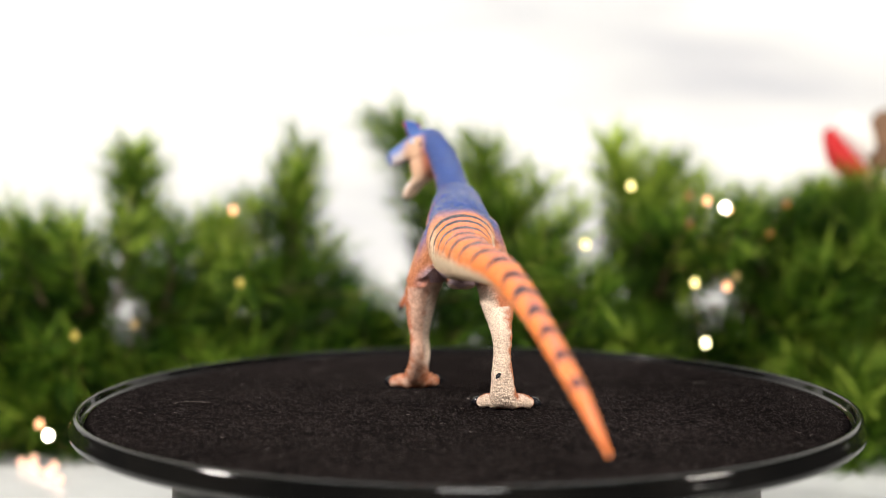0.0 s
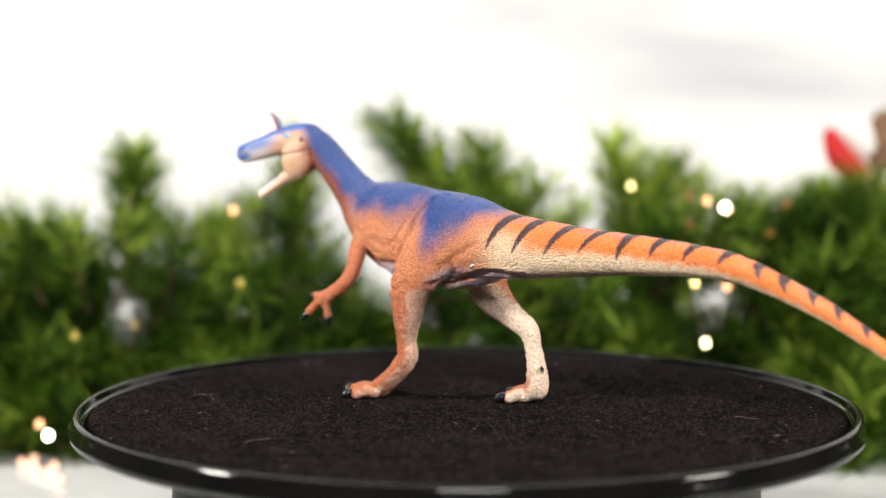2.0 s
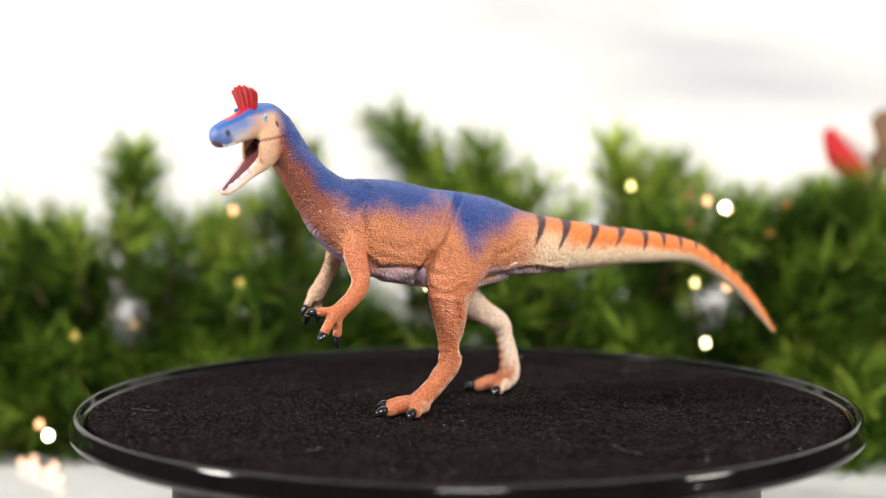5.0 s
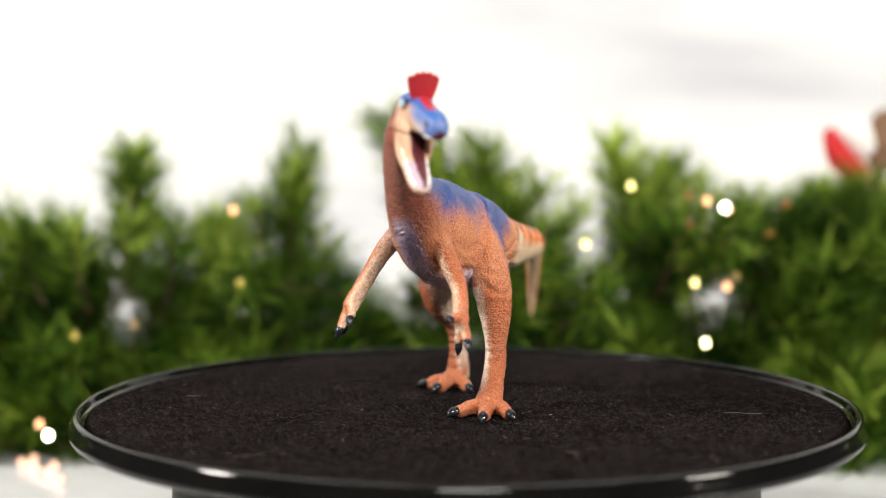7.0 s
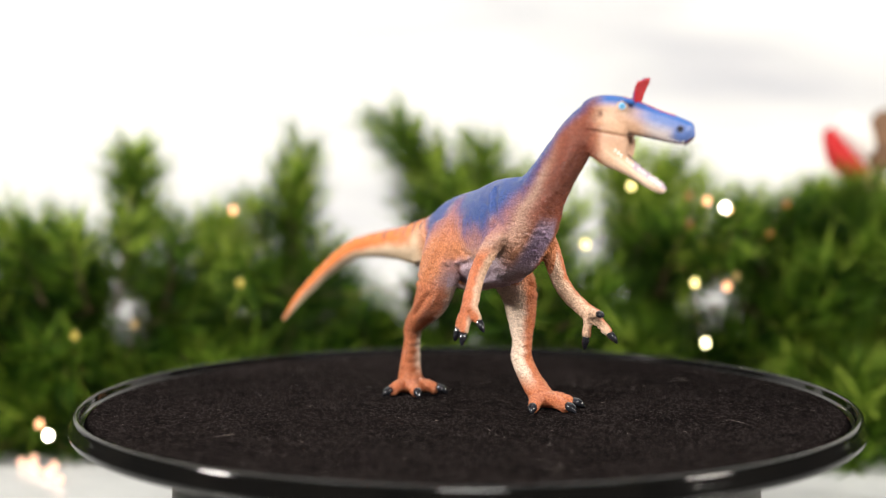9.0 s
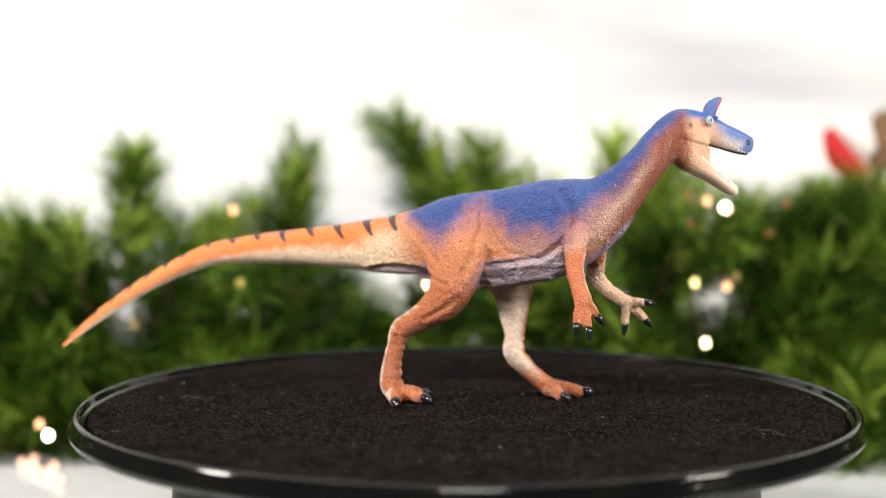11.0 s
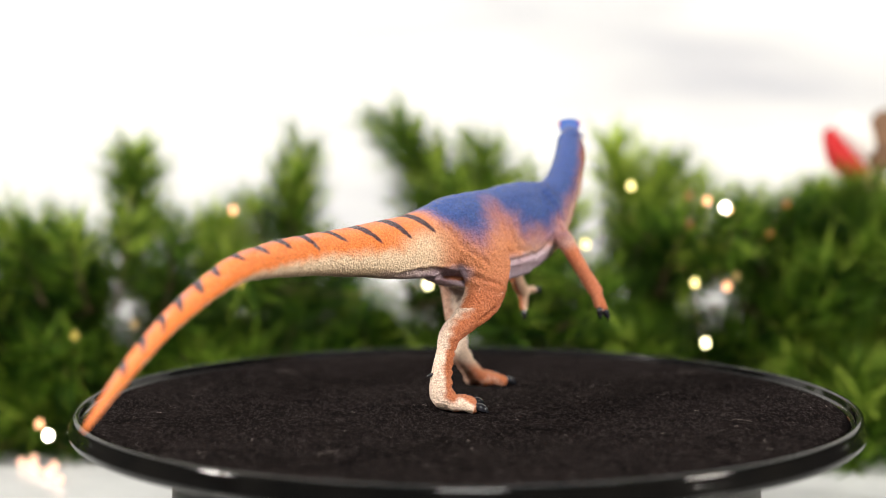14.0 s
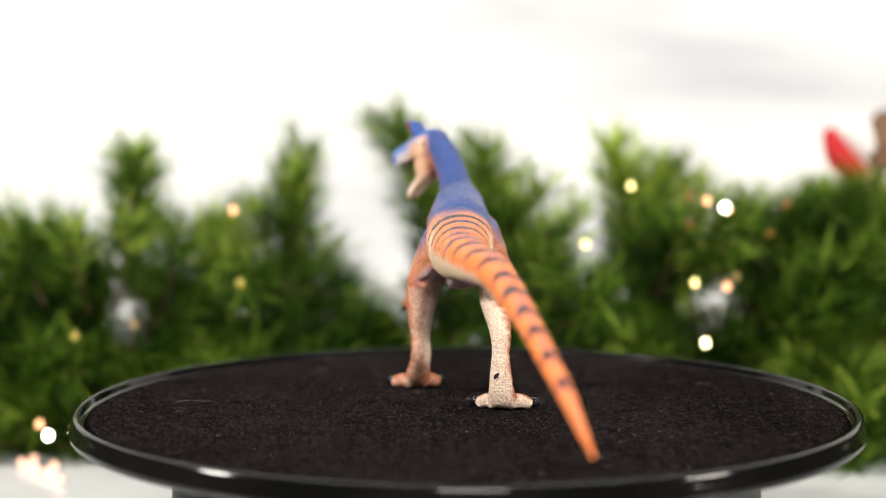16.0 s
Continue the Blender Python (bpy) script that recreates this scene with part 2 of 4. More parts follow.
def turntable():
    root = new("turntable")
    tagged(root, "round black turntable with felt top and glossy rim", "turntable")
    body = revolve([(0.0001, -0.0059), (0.0745, -0.0059), (0.0755, -0.0069), (0.0770, GROUND_Z + 0.008), (0.0765, GROUND_Z + 0.002), (0.075, GROUND_Z), (0.0001, GROUND_Z)], 96)
    part("base", body, BASE, root, "dark grey plastic turntable base")
    lip = [(0.0962, -0.0030), (0.0962, -0.0020), (0.0973, -0.0020), (0.0976, -0.0016), (0.0978, -0.0005), (0.0981, -0.0001), (0.0985, 0.0), (0.0990, -0.0001), (0.0994, -0.0004), (0.0996, -0.0010), (0.0997, -0.0019),
           (0.0999, -0.0025), (0.1002, -0.0032), (0.1003, -0.0039), (0.1002, -0.0046), (0.0996, -0.0051), (0.0980, -0.0053), (0.0900, -0.0055), (0.0001, -0.0055), (0.0001, -0.0030)]
    disc = part("disc", revolve(lip, 192), RIM, root, "glossy black plastic disc with raised rounded rim")
    felt = revolve([(0.0001, FELT_Z), (0.0957, FELT_Z), (0.0961, FELT_Z - 0.0003), (0.0961, FELT_Z - 0.0012), (0.0001, FELT_Z - 0.0012)], 160)
    part("felt_mat", felt, FELT, disc, "worn black felt mat with pale fibres", smooth=False)
    rng = random.Random(4)

    def fibres(name, count, mat, size, lift, label):
        vs, fs = [], []
        for _ in range(count):
            r, a = 0.0953 * math.sqrt(rng.random()), rng.random() * 6.2832
            x, y = r * math.cos(a), r * math.sin(a)
            th, ln = rng.random() * 6.2832, size * (0.4 + rng.random())
            dx, dy, w = math.cos(th), math.sin(th), 0.00002 + 0.00003 * rng.random()
            z = FELT_Z + 0.00005
            curl = rng.uniform(-0.5, 0.5) * ln
            base = len(vs)
            for k in range(4):
                t = k / 3
                px = x + dx * ln * t - dy * curl * t * t
                py = y + dy * ln * t + dx * curl * t * t
                pz = z + lift * math.sin(t * 2.4) * (0.4 + 0.6 * rng.random())
                vs += [(px - dy * w, py + dx * w, pz), (px + dy * w, py - dx * w, pz + w)]
            for k in range(3):
                i = base + 2 * k
                fs.append((i, i + 1, i + 3, i + 2))
        me = bpy.data.meshes.new(name)
        me.from_pydata(vs, [], fs)
        me.materials.append(mat)
        ob = new(name, me)
        ob.parent = disc
        tagged(ob, label, kind="stuff")

    fibres("felt_fuzz", 60000, FUZZ, 0.0007, 0.0003, "short dark fibres of the felt")
    fibres("lint", 260, LINT, 0.0010, 0.0003, "pale specks of lint on the felt")
    for x, y, turn, ln in ((-0.0755, -0.009, 0.4, 0.009), (0.030, -0.070, 2.0, 0.006), (0.012, 0.078, 1.2, 0.007), (-0.045, 0.052, 2.6, 0.005), (0.066, 0.024, 0.9, 0.005)):
        rows = [(x + ln * t * math.cos(turn) - 0.0012 * math.sin(5 * t) * math.sin(turn), y + ln * t * math.sin(turn) + 0.0012 * math.sin(5 * t) * math.cos(turn), FELT_Z + 0.0004 + 0.0008 * t * (1 - t), 0.00003, 0.00003) for t in np.linspace(0, 1, 9)]
        part("stray_hair", solid_tube(np.array(rows), (0, 0, 1), 5, 1.0), LINT, disc, "long pale stray hair on the felt")
    return disc


# ---- toy dinosaur ----
# rows: x, y, z, half width, half height, in millimetres
SPINE = [(23.2, -117.2, 9.4, 0.5, 0.5), (19.6, -108, 17.6, 1.5, 1.5), (16.6, -100.5, 23.2, 1.9, 1.9), (14, -93.5, 27.8, 2.2, 2.25), (10.8, -84.2, 32.7, 2.8, 2.7),
         (7.9, -75.3, 36.2, 3.3, 3.2), (5.0, -66.5, 37.5, 3.9, 3.8), (2.6, -58, 38.1, 4.5, 4.5), (1.0, -50, 38.5, 5.0, 5.0), (0.4, -42, 38.6, 5.6, 5.7),
         (0, -34.3, 38.9, 6.3, 6.5), (-0.3, -26.7, 39.1, 7.0, 7.4), (-0.6, -19, 39.5, 7.9, 8.2), (-1, -11.6, 40.5, 8.6, 9.2), (-1.2, -4, 41.6, 8.7, 10.9),
         (-1.5, 3.5, 41.6, 8.5, 12.1), (-1.8, 11, 42, 8.5, 12.4), (-2, 18.4, 43.0, 8.5, 12.9), (-2.2, 25.7, 44.7, 8.1, 12.4), (-2.4, 31.5, 46.8, 7.4, 10.8),
         (-2.9, 36.5, 49.3, 6.3, 8.8), (-3.1, 40.1, 52.3, 5.2, 7.0), (-4.0, 43.8, 56.3, 4.7, 5.7), (-5.4, 47.5, 60.9, 4.5, 5.1), (-7.2, 50.8, 65.4, 4.2, 4.9), (-9.4, 53.6, 68.8, 3.6, 4.9)]
HEAD_DIR = np.array([-0.675, 0.738, 0.0])


def head_row(s, z, w, h):
    p = np.array([-10.2, 54.2, z]) + HEAD_DIR * s
    return (*p, w, h)


HEAD = [head_row(-2.4, 68.6, 3.2, 4.4), head_row(0.8, 69.3, 3.35, 5.0), head_row(4.5, 69.6, 3.2, 4.4), head_row(8, 69.0, 2.95, 3.9), head_row(13, 67.4, 2.65, 3.3),
        head_row(17.5, 66.0, 2.45, 3.0), head_row(20.6, 65.0, 2.0, 2.45)]
JAW = [(-10.0, 54.3, 64.5, 3.6, 4.0), (-12.0, 57.0, 61.0, 3.4, 2.9), (-15.0, 61.2, 57.6, 2.9, 1.7), (-17.9, 65.3, 54.2, 2.4, 1.35), (-19.0, 67.0, 53.0, 1.6, 1.0)]
LEG_L = [(-4.8, 1.5, 45, 4.5, 9.5), (-7.6, 4.5, 38, 5.0, 9.2), (-10.2, 7.6, 31.5, 4.9, 7.0), (-11.7, 9.0, 26.5, 4.5, 5.5), (-12.3, 9.1, 20.5, 3.6, 4.1), (-12.4, 9.4, 14.5, 2.6, 2.7),
         (-12.3, 9.2, 10.2, 2.7, 3.0), (-12.8, 12.2, 6.2, 2.8, 2.5), (-13.6, 16.2, 2.6, 3.4, 2.3), (-14.2, 19.5, 0.6, 3.7, 2.1)]
LEG_R = [(4.2, -2, 44, 4.5, 9.5), (6.3, 0.2, 36.5, 5.0, 8.6), (7.8, 0.0, 30, 4.9, 6.4), (8.4, -2.6, 25.2, 4.4, 5.2), (8.9, -8.5, 20.8, 3.3, 3.5), (9.3, -14.2, 17.4, 2.6, 2.9),
         (9.3, -15.9, 13, 2.2, 2.3), (9.3, -17.2, 7.2, 2.7, 2.6), (9.6, -17.0, 2.5, 3.4, 2.9), (10.0, -14.5, 0.5, 3.7, 2.2)]
ARM_L = [(-6.5, 32.5, 44, 2.5, 3.8), (-9.3, 33, 38, 2.3, 3.0), (-12.0, 32.4, 31.5, 2.0, 2.4), (-13.8, 35.0, 27.6, 1.9, 2.1), (-15.4, 38.6, 25.0, 1.8, 2.0), (-16.3, 40.2, 23.8, 1.9, 2.3)]
ARM_R = [(2.6, 32.5, 44, 2.5, 3.8), (7.0, 32.8, 39.5, 2.2, 2.9), (10.0, 33.6, 34.6, 1.9, 2.3), (12.0, 35.2, 30.4, 1.9, 2.1), (13.4, 36.7, 27.2, 1.9, 2.3), (14.2, 37.4, 25.4, 1.9, 2.3)]
TOES_L = [((-14.3, 18.5, 0.4), (-16.4, 27.2, -0.3)), ((-12.6, 18.5, 0.4), (-8.6, 24.2, -0.4)), ((-15.8, 17.5, 0.4), (-20.6, 21.8, -0.4))]
TOES_R = [((10.0, -15.0, 0.4), (11.0, -7.6, -0.3)), ((11.6, -15.5, 0.4), (16.6, -12.4, -0.4)), ((8.4, -15.5, 0.4), (4.0, -11.2, -0.4))]
FINGERS_L = [((-16.0, 40.0, 24.3), (-15.7, 44.4, 24.5)), ((-16.6, 40.4, 23.6), (-19.0, 43.6, 19.9)), ((-16.0, 39.5, 23.4), (-15.3, 39.3, 18.8))]
FINGERS_R = [((13.2, 38.0, 25.8), (12.6, 39.8, 23.6)), ((14.6, 37.6, 24.6), (15.8, 38.8, 20.9)), ((14.8, 36.2, 24.6), (15.9, 36.0, 21.7))]


def limb_tip(a, b, r0, r1, sag=0.5):
    a, b = np.array(a), np.array(b)
    m = (a + b) / 2 + np.array([0, 0, sag])
    return spline([(*a, r0, r0), (*m, (r0 + r1) / 2, (r0 + r1) / 2 * 0.95), (*b, r1, r1)], 5)


def smooth_step(a, b, x):
    t = np.clip((x - a) / (b - a), 0, 1)
    return t * t * (3 - 2 * t)


def blend(c, other, k):
    return c + (np.array(other)[None] - c) * k[:, None]


def field(p, f, seed):
    return np.array([noise.noise((v[0] * f, v[1] * f, v[2] * f + seed)) for v in p])


def skin():
    """All limbs fused into one smooth skin; vertices and faces in millimetres."""
    bm = bmesh.new()
    spine = spline(SPINE, 6)
    tube(bm, spine, (1, 0, 0), 28, 1.0, 2.15)
    across = (HEAD_DIR[1], -HEAD_DIR[0], 0)
    tube(bm, spline(HEAD, 6), across, 24, 1.0, 2.3)
    tube(bm, spline(JAW, 6), across, 20, 1.0, 2.3)
    for leg in (LEG_L, LEG_R):
        tube(bm, spline(leg, 6), (1, 0, 0), 22)
    for arm in (ARM_L, ARM_R):
        tube(bm, spline(arm, 6), (1, 0, 0), 16)
    for a, b in TOES_L + TOES_R:
        tube(bm, limb_tip(a, b, 2.1, 1.6, 0.6), (0.3, 0.3, 1), 12)
    for a, b in FINGERS_L + FINGERS_R:
        tube(bm, limb_tip(a, b, 1.4, 1.15, 0.3), (0.3, 0.5, 1), 10)
    # cheeks that close the corners of the mouth
    side = np.array(across)
    for sgn in (-1, 1):
        rows = []
        for s, z, w, h in ((1.5, 68.0, 1.2, 3.0), (3.2, 65.6, 1.15, 4.0), (4.4, 63.4, 1.05, 3.8), (5.4, 61.4, 0.9, 2.8), (6.2, 60.0, 0.65, 1.8)):
            rows.append((*(np.array([-10.2, 54.2, z]) + HEAD_DIR * s + side * sgn * (2.85 - 0.1 * s)), w, h))
        tube(bm, spline(rows, 4), across, 14)
    # brow ridges, belly keel and vent bulge
    for row in ([(-16.6, 57.2, 71.8, 0.7, 0.7), (-17.6, 59.6, 71.6, 0.5, 0.5)], [(-12.3, 61.9, 72.4, 0.7, 0.7), (-14.2, 63.4, 71.9, 0.5, 0.5)],
                [(-0.8, -12, 31.8, 2.2, 1.6), (-0.8, -2, 30.2, 4.0, 2.2), (-1, 4, 29.4, 4.0, 2.0)], [(-1.5, 8, 30.0, 4.5, 2.0), (-2.0, 24, 32.6, 4.6, 2.0)]):
        tube(bm, spline(row, 4), (1, 0, 0), 10)
    me = bpy.data.meshes.new("skin_draft")
    bmesh.ops.recalc_face_normals(bm, faces=bm.faces)
    bm.to_mesh(me)
    bm.free()
    ob = new("skin_draft", me)
    rm = ob.modifiers.new("remesh", "REMESH")
    rm.mode, rm.voxel_size, rm.adaptivity = "VOXEL", 0.32, 0.0
    sm = ob.modifiers.new("smooth", "SMOOTH")
    sm.factor, sm.iterations = 0.5, 14
    deps = bpy.context.evaluated_depsgraph_get()
    fused = bpy.data.meshes.new_from_object(ob.evaluated_get(deps))
    bpy.data.objects.remove(ob)
    v = np.zeros(len(fused.vertices) * 3)
    fused.vertices.foreach_get("co", v)
    n = np.zeros(len(fused.vertices) * 3)
    fused.vertices.foreach_get("normal", n)
    faces = [tuple(p.vertices) for p in fused.polygons]
    bpy.data.meshes.remove(fused)
    return v.reshape(-1, 3), n.reshape(-1, 3), faces


def nearest(p, path, hint):
    """For each point: index along a path, distance over radius, and side and up offsets over the half sizes."""
    d, s, u = tube_frames(path, hint)
    best = np.full(len(p), 1e9)
    idx = np.zeros(len(p), int)
    for i in range(len(path)):
        r = p - path[i, :3]
        q = (r ** 2).sum(1)
        m = q < best
        best[m], idx[m] = q[m], i
    r = p - path[idx, :3]
    side = (r * s[idx]).sum(1) / path[idx, 3]
    up = (r * u[idx]).sum(1) / path[idx, 4]
    return idx, np.sqrt(best) / np.maximum(path[idx, 3], path[idx, 4]), side, up


ORANGE, TAIL_ORANGE, CREAM = (0.60, 0.225, 0.10), (0.80, 0.215, 0.042), (0.82, 0.63, 0.42)
BLUE, RUST, LAVENDER, FACE = (0.007, 0.058, 0.25), (0.22, 0.050, 0.024), (0.52, 0.42, 0.50), (0.55, 0.33, 0.205)
STRIPES = (-18.4, -26.3, -35.6, -44.3, -53.5, -60.8, -68, -75, -82.4, -87.4, -93, -97.8, -103, -108)


# sculpted folds as lines of y, z: on the left flank or the right one, with depth and half width
FOLDS = [(True, [(36, 43), (40.5, 51), (45, 58)], 0.16, 0.8), (False, [(36, 43), (40.5, 51), (45, 58)], 0.16, 0.8), (True, [(15.5, 29.5), (11, 28), (6, 29.5)], 0.45, 0.6), (True, [(8.6, 25), (7.6, 19), (7.0, 13)], 0.42, 0.6), (False, [(3, 26.5), (-1, 23.5), (-6, 21)], 0.42, 0.6), (False, [(-14.5, 16), (-16, 11), (-16, 7)], 0.35, 0.5),
         (True, [(4.5, 51.5), (8.5, 47), (12, 40), (15, 33), (14.5, 28)], 0.75, 0.7), (True, [(1, 29), (-6, 31.6), (-14, 33.2), (-26, 32.6)], 0.6, 0.6), (True, [(-2, 34), (-8, 37.5), (-13, 40)], 0.28, 0.8),
         (True, [(13, 33), (20, 34), (27, 34.5), (31, 38)], 0.5, 0.8), (True, [(16, 40.5), (21, 39), (26, 40.5)], 0.22, 0.9), (True, [(29, 54), (31.5, 49), (31, 43)], 0.5, 0.8), (True, [(9, 50), (14, 44), (17, 38)], 0.35, 0.5),
         (False, [(6, 50), (7, 45), (6.5, 39), (4, 32)], 0.40, 0.8), (False, [(0, 29.5), (-8, 31.8), (-16, 33.4), (-26, 32.8)], 0.6, 0.6), (False, [(8, 45), (14, 38.5), (22, 37), (29, 41)], 0.28, 0.8),
         (False, [(8, 34), (16, 35.5), (24, 37), (30, 42)], 0.45, 0.6), (False, [(-3, 35), (-9, 40), (-14, 45)], 0.4, 0.6), (False, [(28, 54), (31, 48), (31, 43)], 0.5, 0.8), (False, [(8, 50), (10, 44), (13, 40)], 0.2, 0.5)]


SEAM_RIGHT = [(5.6, 31.1, 38.1, 0.27, 0.27), (6.0, 32.3, 40.1, 0.27, 0.27), (6.0, 33.4, 41.8, 0.27, 0.27), (5.6, 34.5, 43.4, 0.27, 0.27)]
SEAM_LEFT = [(-7.4, -9.3, 34.2, 0.30, 0.30), (-7.7, -10.8, 34.9, 0.62, 0.52), (-7.5, -11.8, 35.1, 0.45, 0.42), (-7.3, -13.6, 34.9, 0.35, 0.30)]


def toy_dinosaur():
    v, nrm, faces = skin()
    spine = spline(SPINE, 6)
    across = (HEAD_DIR[1], -HEAD_DIR[0], 0)
    si, sd, ss, su = nearest(v, spine, (1, 0, 0))
    hd = nearest(v, spline(HEAD, 6), across)
    jd = nearest(v, spline(JAW, 6), across)
    ll, lr = nearest(v, spline(LEG_L, 6), (1, 0, 0)), nearest(v, spline(LEG_R, 6), (1, 0, 0))
    al, ar = nearest(v, spline(ARM_L, 6), (1, 0, 0)), nearest(v, spline(ARM_R, 6), (1, 0, 0))
    x, y, z = v.T
    along = (v[:, :2] - np.array([-10.2, 54.2])) @ HEAD_DIR[:2]
    lat = (v[:, :2] - np.array([-10.2, 54.2])) @ np.array([HEAD_DIR[1], -HEAD_DIR[0]])
    n1, n2, n3 = field(v, 0.16, 0), field(v, 0.55, 20), field(v, 1.4, 40)
    ny = spine[si, 1]
    # which part a point belongs to
    kind = np.zeros(len(v), int)
    kind[(along > -1.5) & (z > 50) & (np.minimum(hd[1], jd[1]) < np.where(along > 1.5, 2.4, 1.35)) & (y > 50)] = 1
    leg_l = (kind == 0) & (x < -1) & (y > -12) & (y < 32) & ((z < 29.5) | ((z < 40) & (x < -9.4))) & (ll[1] < 1.6)
    foot_l = (z < 18) & (x < -3) & (y > -2)
    leg_r = (kind == 0) & (x > -1) & (y > -26) & (y < 14) & ((z < 29.0) | ((z < 39) & (x > 7.6))) & (lr[1] < 1.6)
    foot_r = (z < 18) & (x > 1) & (y < 4) & (y > -26)
    kind[leg_l | foot_l], kind[leg_r | foot_r] = 2, 3
    kind[(x < -9.0) & (y > 28.5) & (z < 44) & (z > 12)] = 4
    kind[(x > 4.6) & (y > 28.5) & (z < 42) & (z > 12)] = 5
    # torso, neck and tail
    c = np.tile(np.array(ORANGE), (len(v), 1))
    tail = 1 - smooth_step(-26, -13, ny + 3 * n1)
    c = blend(c, TAIL_ORANGE, tail)
    low = 1 - smooth_step(-0.35, 0.30, su + 0.15 * n2 + (0.5 + 0.25 * smooth_step(0.0, 0.5, ss)) * smooth_step(45, 90, -ny))
    c = blend(c, CREAM, low * tail)
    pale_root = np.exp(-((ny + 21) / 6.0) ** 2) * (1 - smooth_step(0.15, 0.75, su))
    c = blend(c, CREAM, pale_root * 0.85)
    neck = smooth_step(33, 43, y) * (z > 40)
    c = blend(c, RUST, neck * (1 - smooth_step(0.15, 0.6, su)) * 0.95)
    edge_l = np.interp(ny, [-17, -13.5, -11.4, -7.6, -2, 1, 3.5, 5.4, 8.2, 11, 15.6, 22, 27, 31, 35, 39, 48, 54], [1.15, 0.85, 0.72, 0.40, -0.02, -0.20, -0.16, 0.12, 0.60, 0.66, 0.36, 0.26, 0.42, 0.28, 0.05, 0.1, 0.05, 0.2])
    edge_r = np.interp(ny, [-17, -14.3, -11.4, -7.7, -3.4, 1, 4, 6.9, 11.2, 18.5, 25.8, 33, 39, 48, 54], [1.2, 0.85, 0.50, 0.10, -0.08, 0.32, 0.50, 0.52, 0.30, -0.04, -0.20, -0.20, -0.02, 0.05, 0.2])
    flank = smooth_step(-4, 1, x)
    edge = edge_l * (1 - flank) + edge_r * flank
    soft = 0.14 + 0.06 * flank + 0.16 * smooth_step(-10, -4, ny) * (1 - smooth_step(8, 12, ny))
    blue = smooth_step(-0.28 - soft, 0.26 + soft, su - edge + 0.20 * n1 + 0.10 * n2 + 0.06 * n3)
    misty = np.exp(-((su - edge + 0.42 + 0.2 * n1) / 0.30) ** 2) * smooth_step(10, 22, ny) * smooth_step(-3, 1, x)
    c = blend(c, (0.56, 0.37, 0.28), misty * 0.7)
    c = blend(c, BLUE, blue * 0.97)
    belly = (1 - smooth_step(-0.85, -0.62, su + 0.10 * n1 + 0.05 * n2)) * smooth_step(-40, -14, ny) * (1 - smooth_step(36.5, 40.5, ny)) * smooth_step(0.0, 0.5, -nrm[:, 2])
    keel = (1 - smooth_step(-0.62, -0.36, su + 0.10 * n1 + 0.05 * n2)) * smooth_step(6, 10, y + n1) * (1 - smooth_step(25, 31, ny)) * smooth_step(-1, 1, x)
    c = blend(c, LAVENDER, keel * 0.85)
    c = blend(c, LAVENDER, belly * 0.9 * (1 - smooth_step(0.22, 0.55, np.abs(ss)) * smooth_step(20, 28, ny)))
    c = blend(c, (0.28, 0.19, 0.32), belly * smooth_step(26, 34, ny) * (1 - smooth_step(0.22, 0.55, np.abs(ss))) * 0.8)
    for k, ys in enumerate(STRIPES):
        reach = (-0.10, -0.15, -0.2, 0.0, -0.25, 0.05, 0.0, 0.1, 0.1, 0.0, 0.15, 0.15, 0.2, 0.2)[k]
        half = (1.5, 1.6, 1.5, 1.35, 1.3, 1.2, 1.1, 1.0, 1.0, 1.15, 0.95, 0.85, 0.8, 0.75)[k]
        lean = 4.2 if k < 4 else (1.5 if k < 8 else -1.0)
        right = smooth_step(0.0, 0.5, ss) * smooth_step(-100, -80, y)
        reach = reach + 0.48 * right
        w = half * (1 - 0.2 * right) * np.clip((su - reach) / (0.95 - reach), 0, 1) ** (0.8 - 0.3 * right)
        off = np.abs(y - (ys - (lean + 2.2 * right) * (su - 0.45 - 0.2 * right))) + 0.25 * n3
        c = blend(c, (0.026, 0.021, 0.034), (1 - smooth_step(-0.3, 0.35, off - w)) * (su > reach) * (z > 8) * 0.95)
    # legs and arms: rust-orange outside, cream inside and behind
    for kk, (idx, dd, sx, uu), sign in ((2, ll, -1), (3, lr, 1)):
        m = kind == kk
        cl = np.tile(np.array((0.52, 0.165, 0.068)), (len(v), 1))
        inner = smooth_step(-0.1, 0.6, -sx * sign + 0.25 * n2)
        back = smooth_step(0.2, 0.95, -(nrm[:, 1]) + 0.3 * n2 + 0.1 * n3) * (z < 28)
        if kk == 3:
            back = smooth_step(0.0, 0.6, -(nrm[:, 1]) - 0.25 * nrm[:, 0] + 0.25 * n2) * (z < 24)
        cl = blend(cl, (0.88, 0.70, 0.54), np.maximum(inner * 0.97 * smooth_step(3, 9, z + 2 * n1), back * (0.93 if kk == 3 else 0.5)))
        fade = (1 - smooth_step(26, 34, z + 2 * n1))[:, None]
        c[m] = (c * (1 - fade) + cl * fade)[m]
    for kk, (idx, dd, sx, uu), sign in ((4, al, -1), (5, ar, 1)):
        m = kind == kk
        cl = np.tile(np.array((0.58, 0.18, 0.075)), (len(v), 1))
        cl = blend(cl, (0.80, 0.57, 0.39), smooth_step(-0.25, 0.6, -nrm[:, 0] * sign + 0.35 * nrm[:, 1] + 0.3 * n2) * 0.85)
        fade = (1 - smooth_step(36, 42, z + 2 * n1))[:, None]
        c[m] = (c * (1 - fade) + cl * fade)[m]
    # head
    m = kind == 1
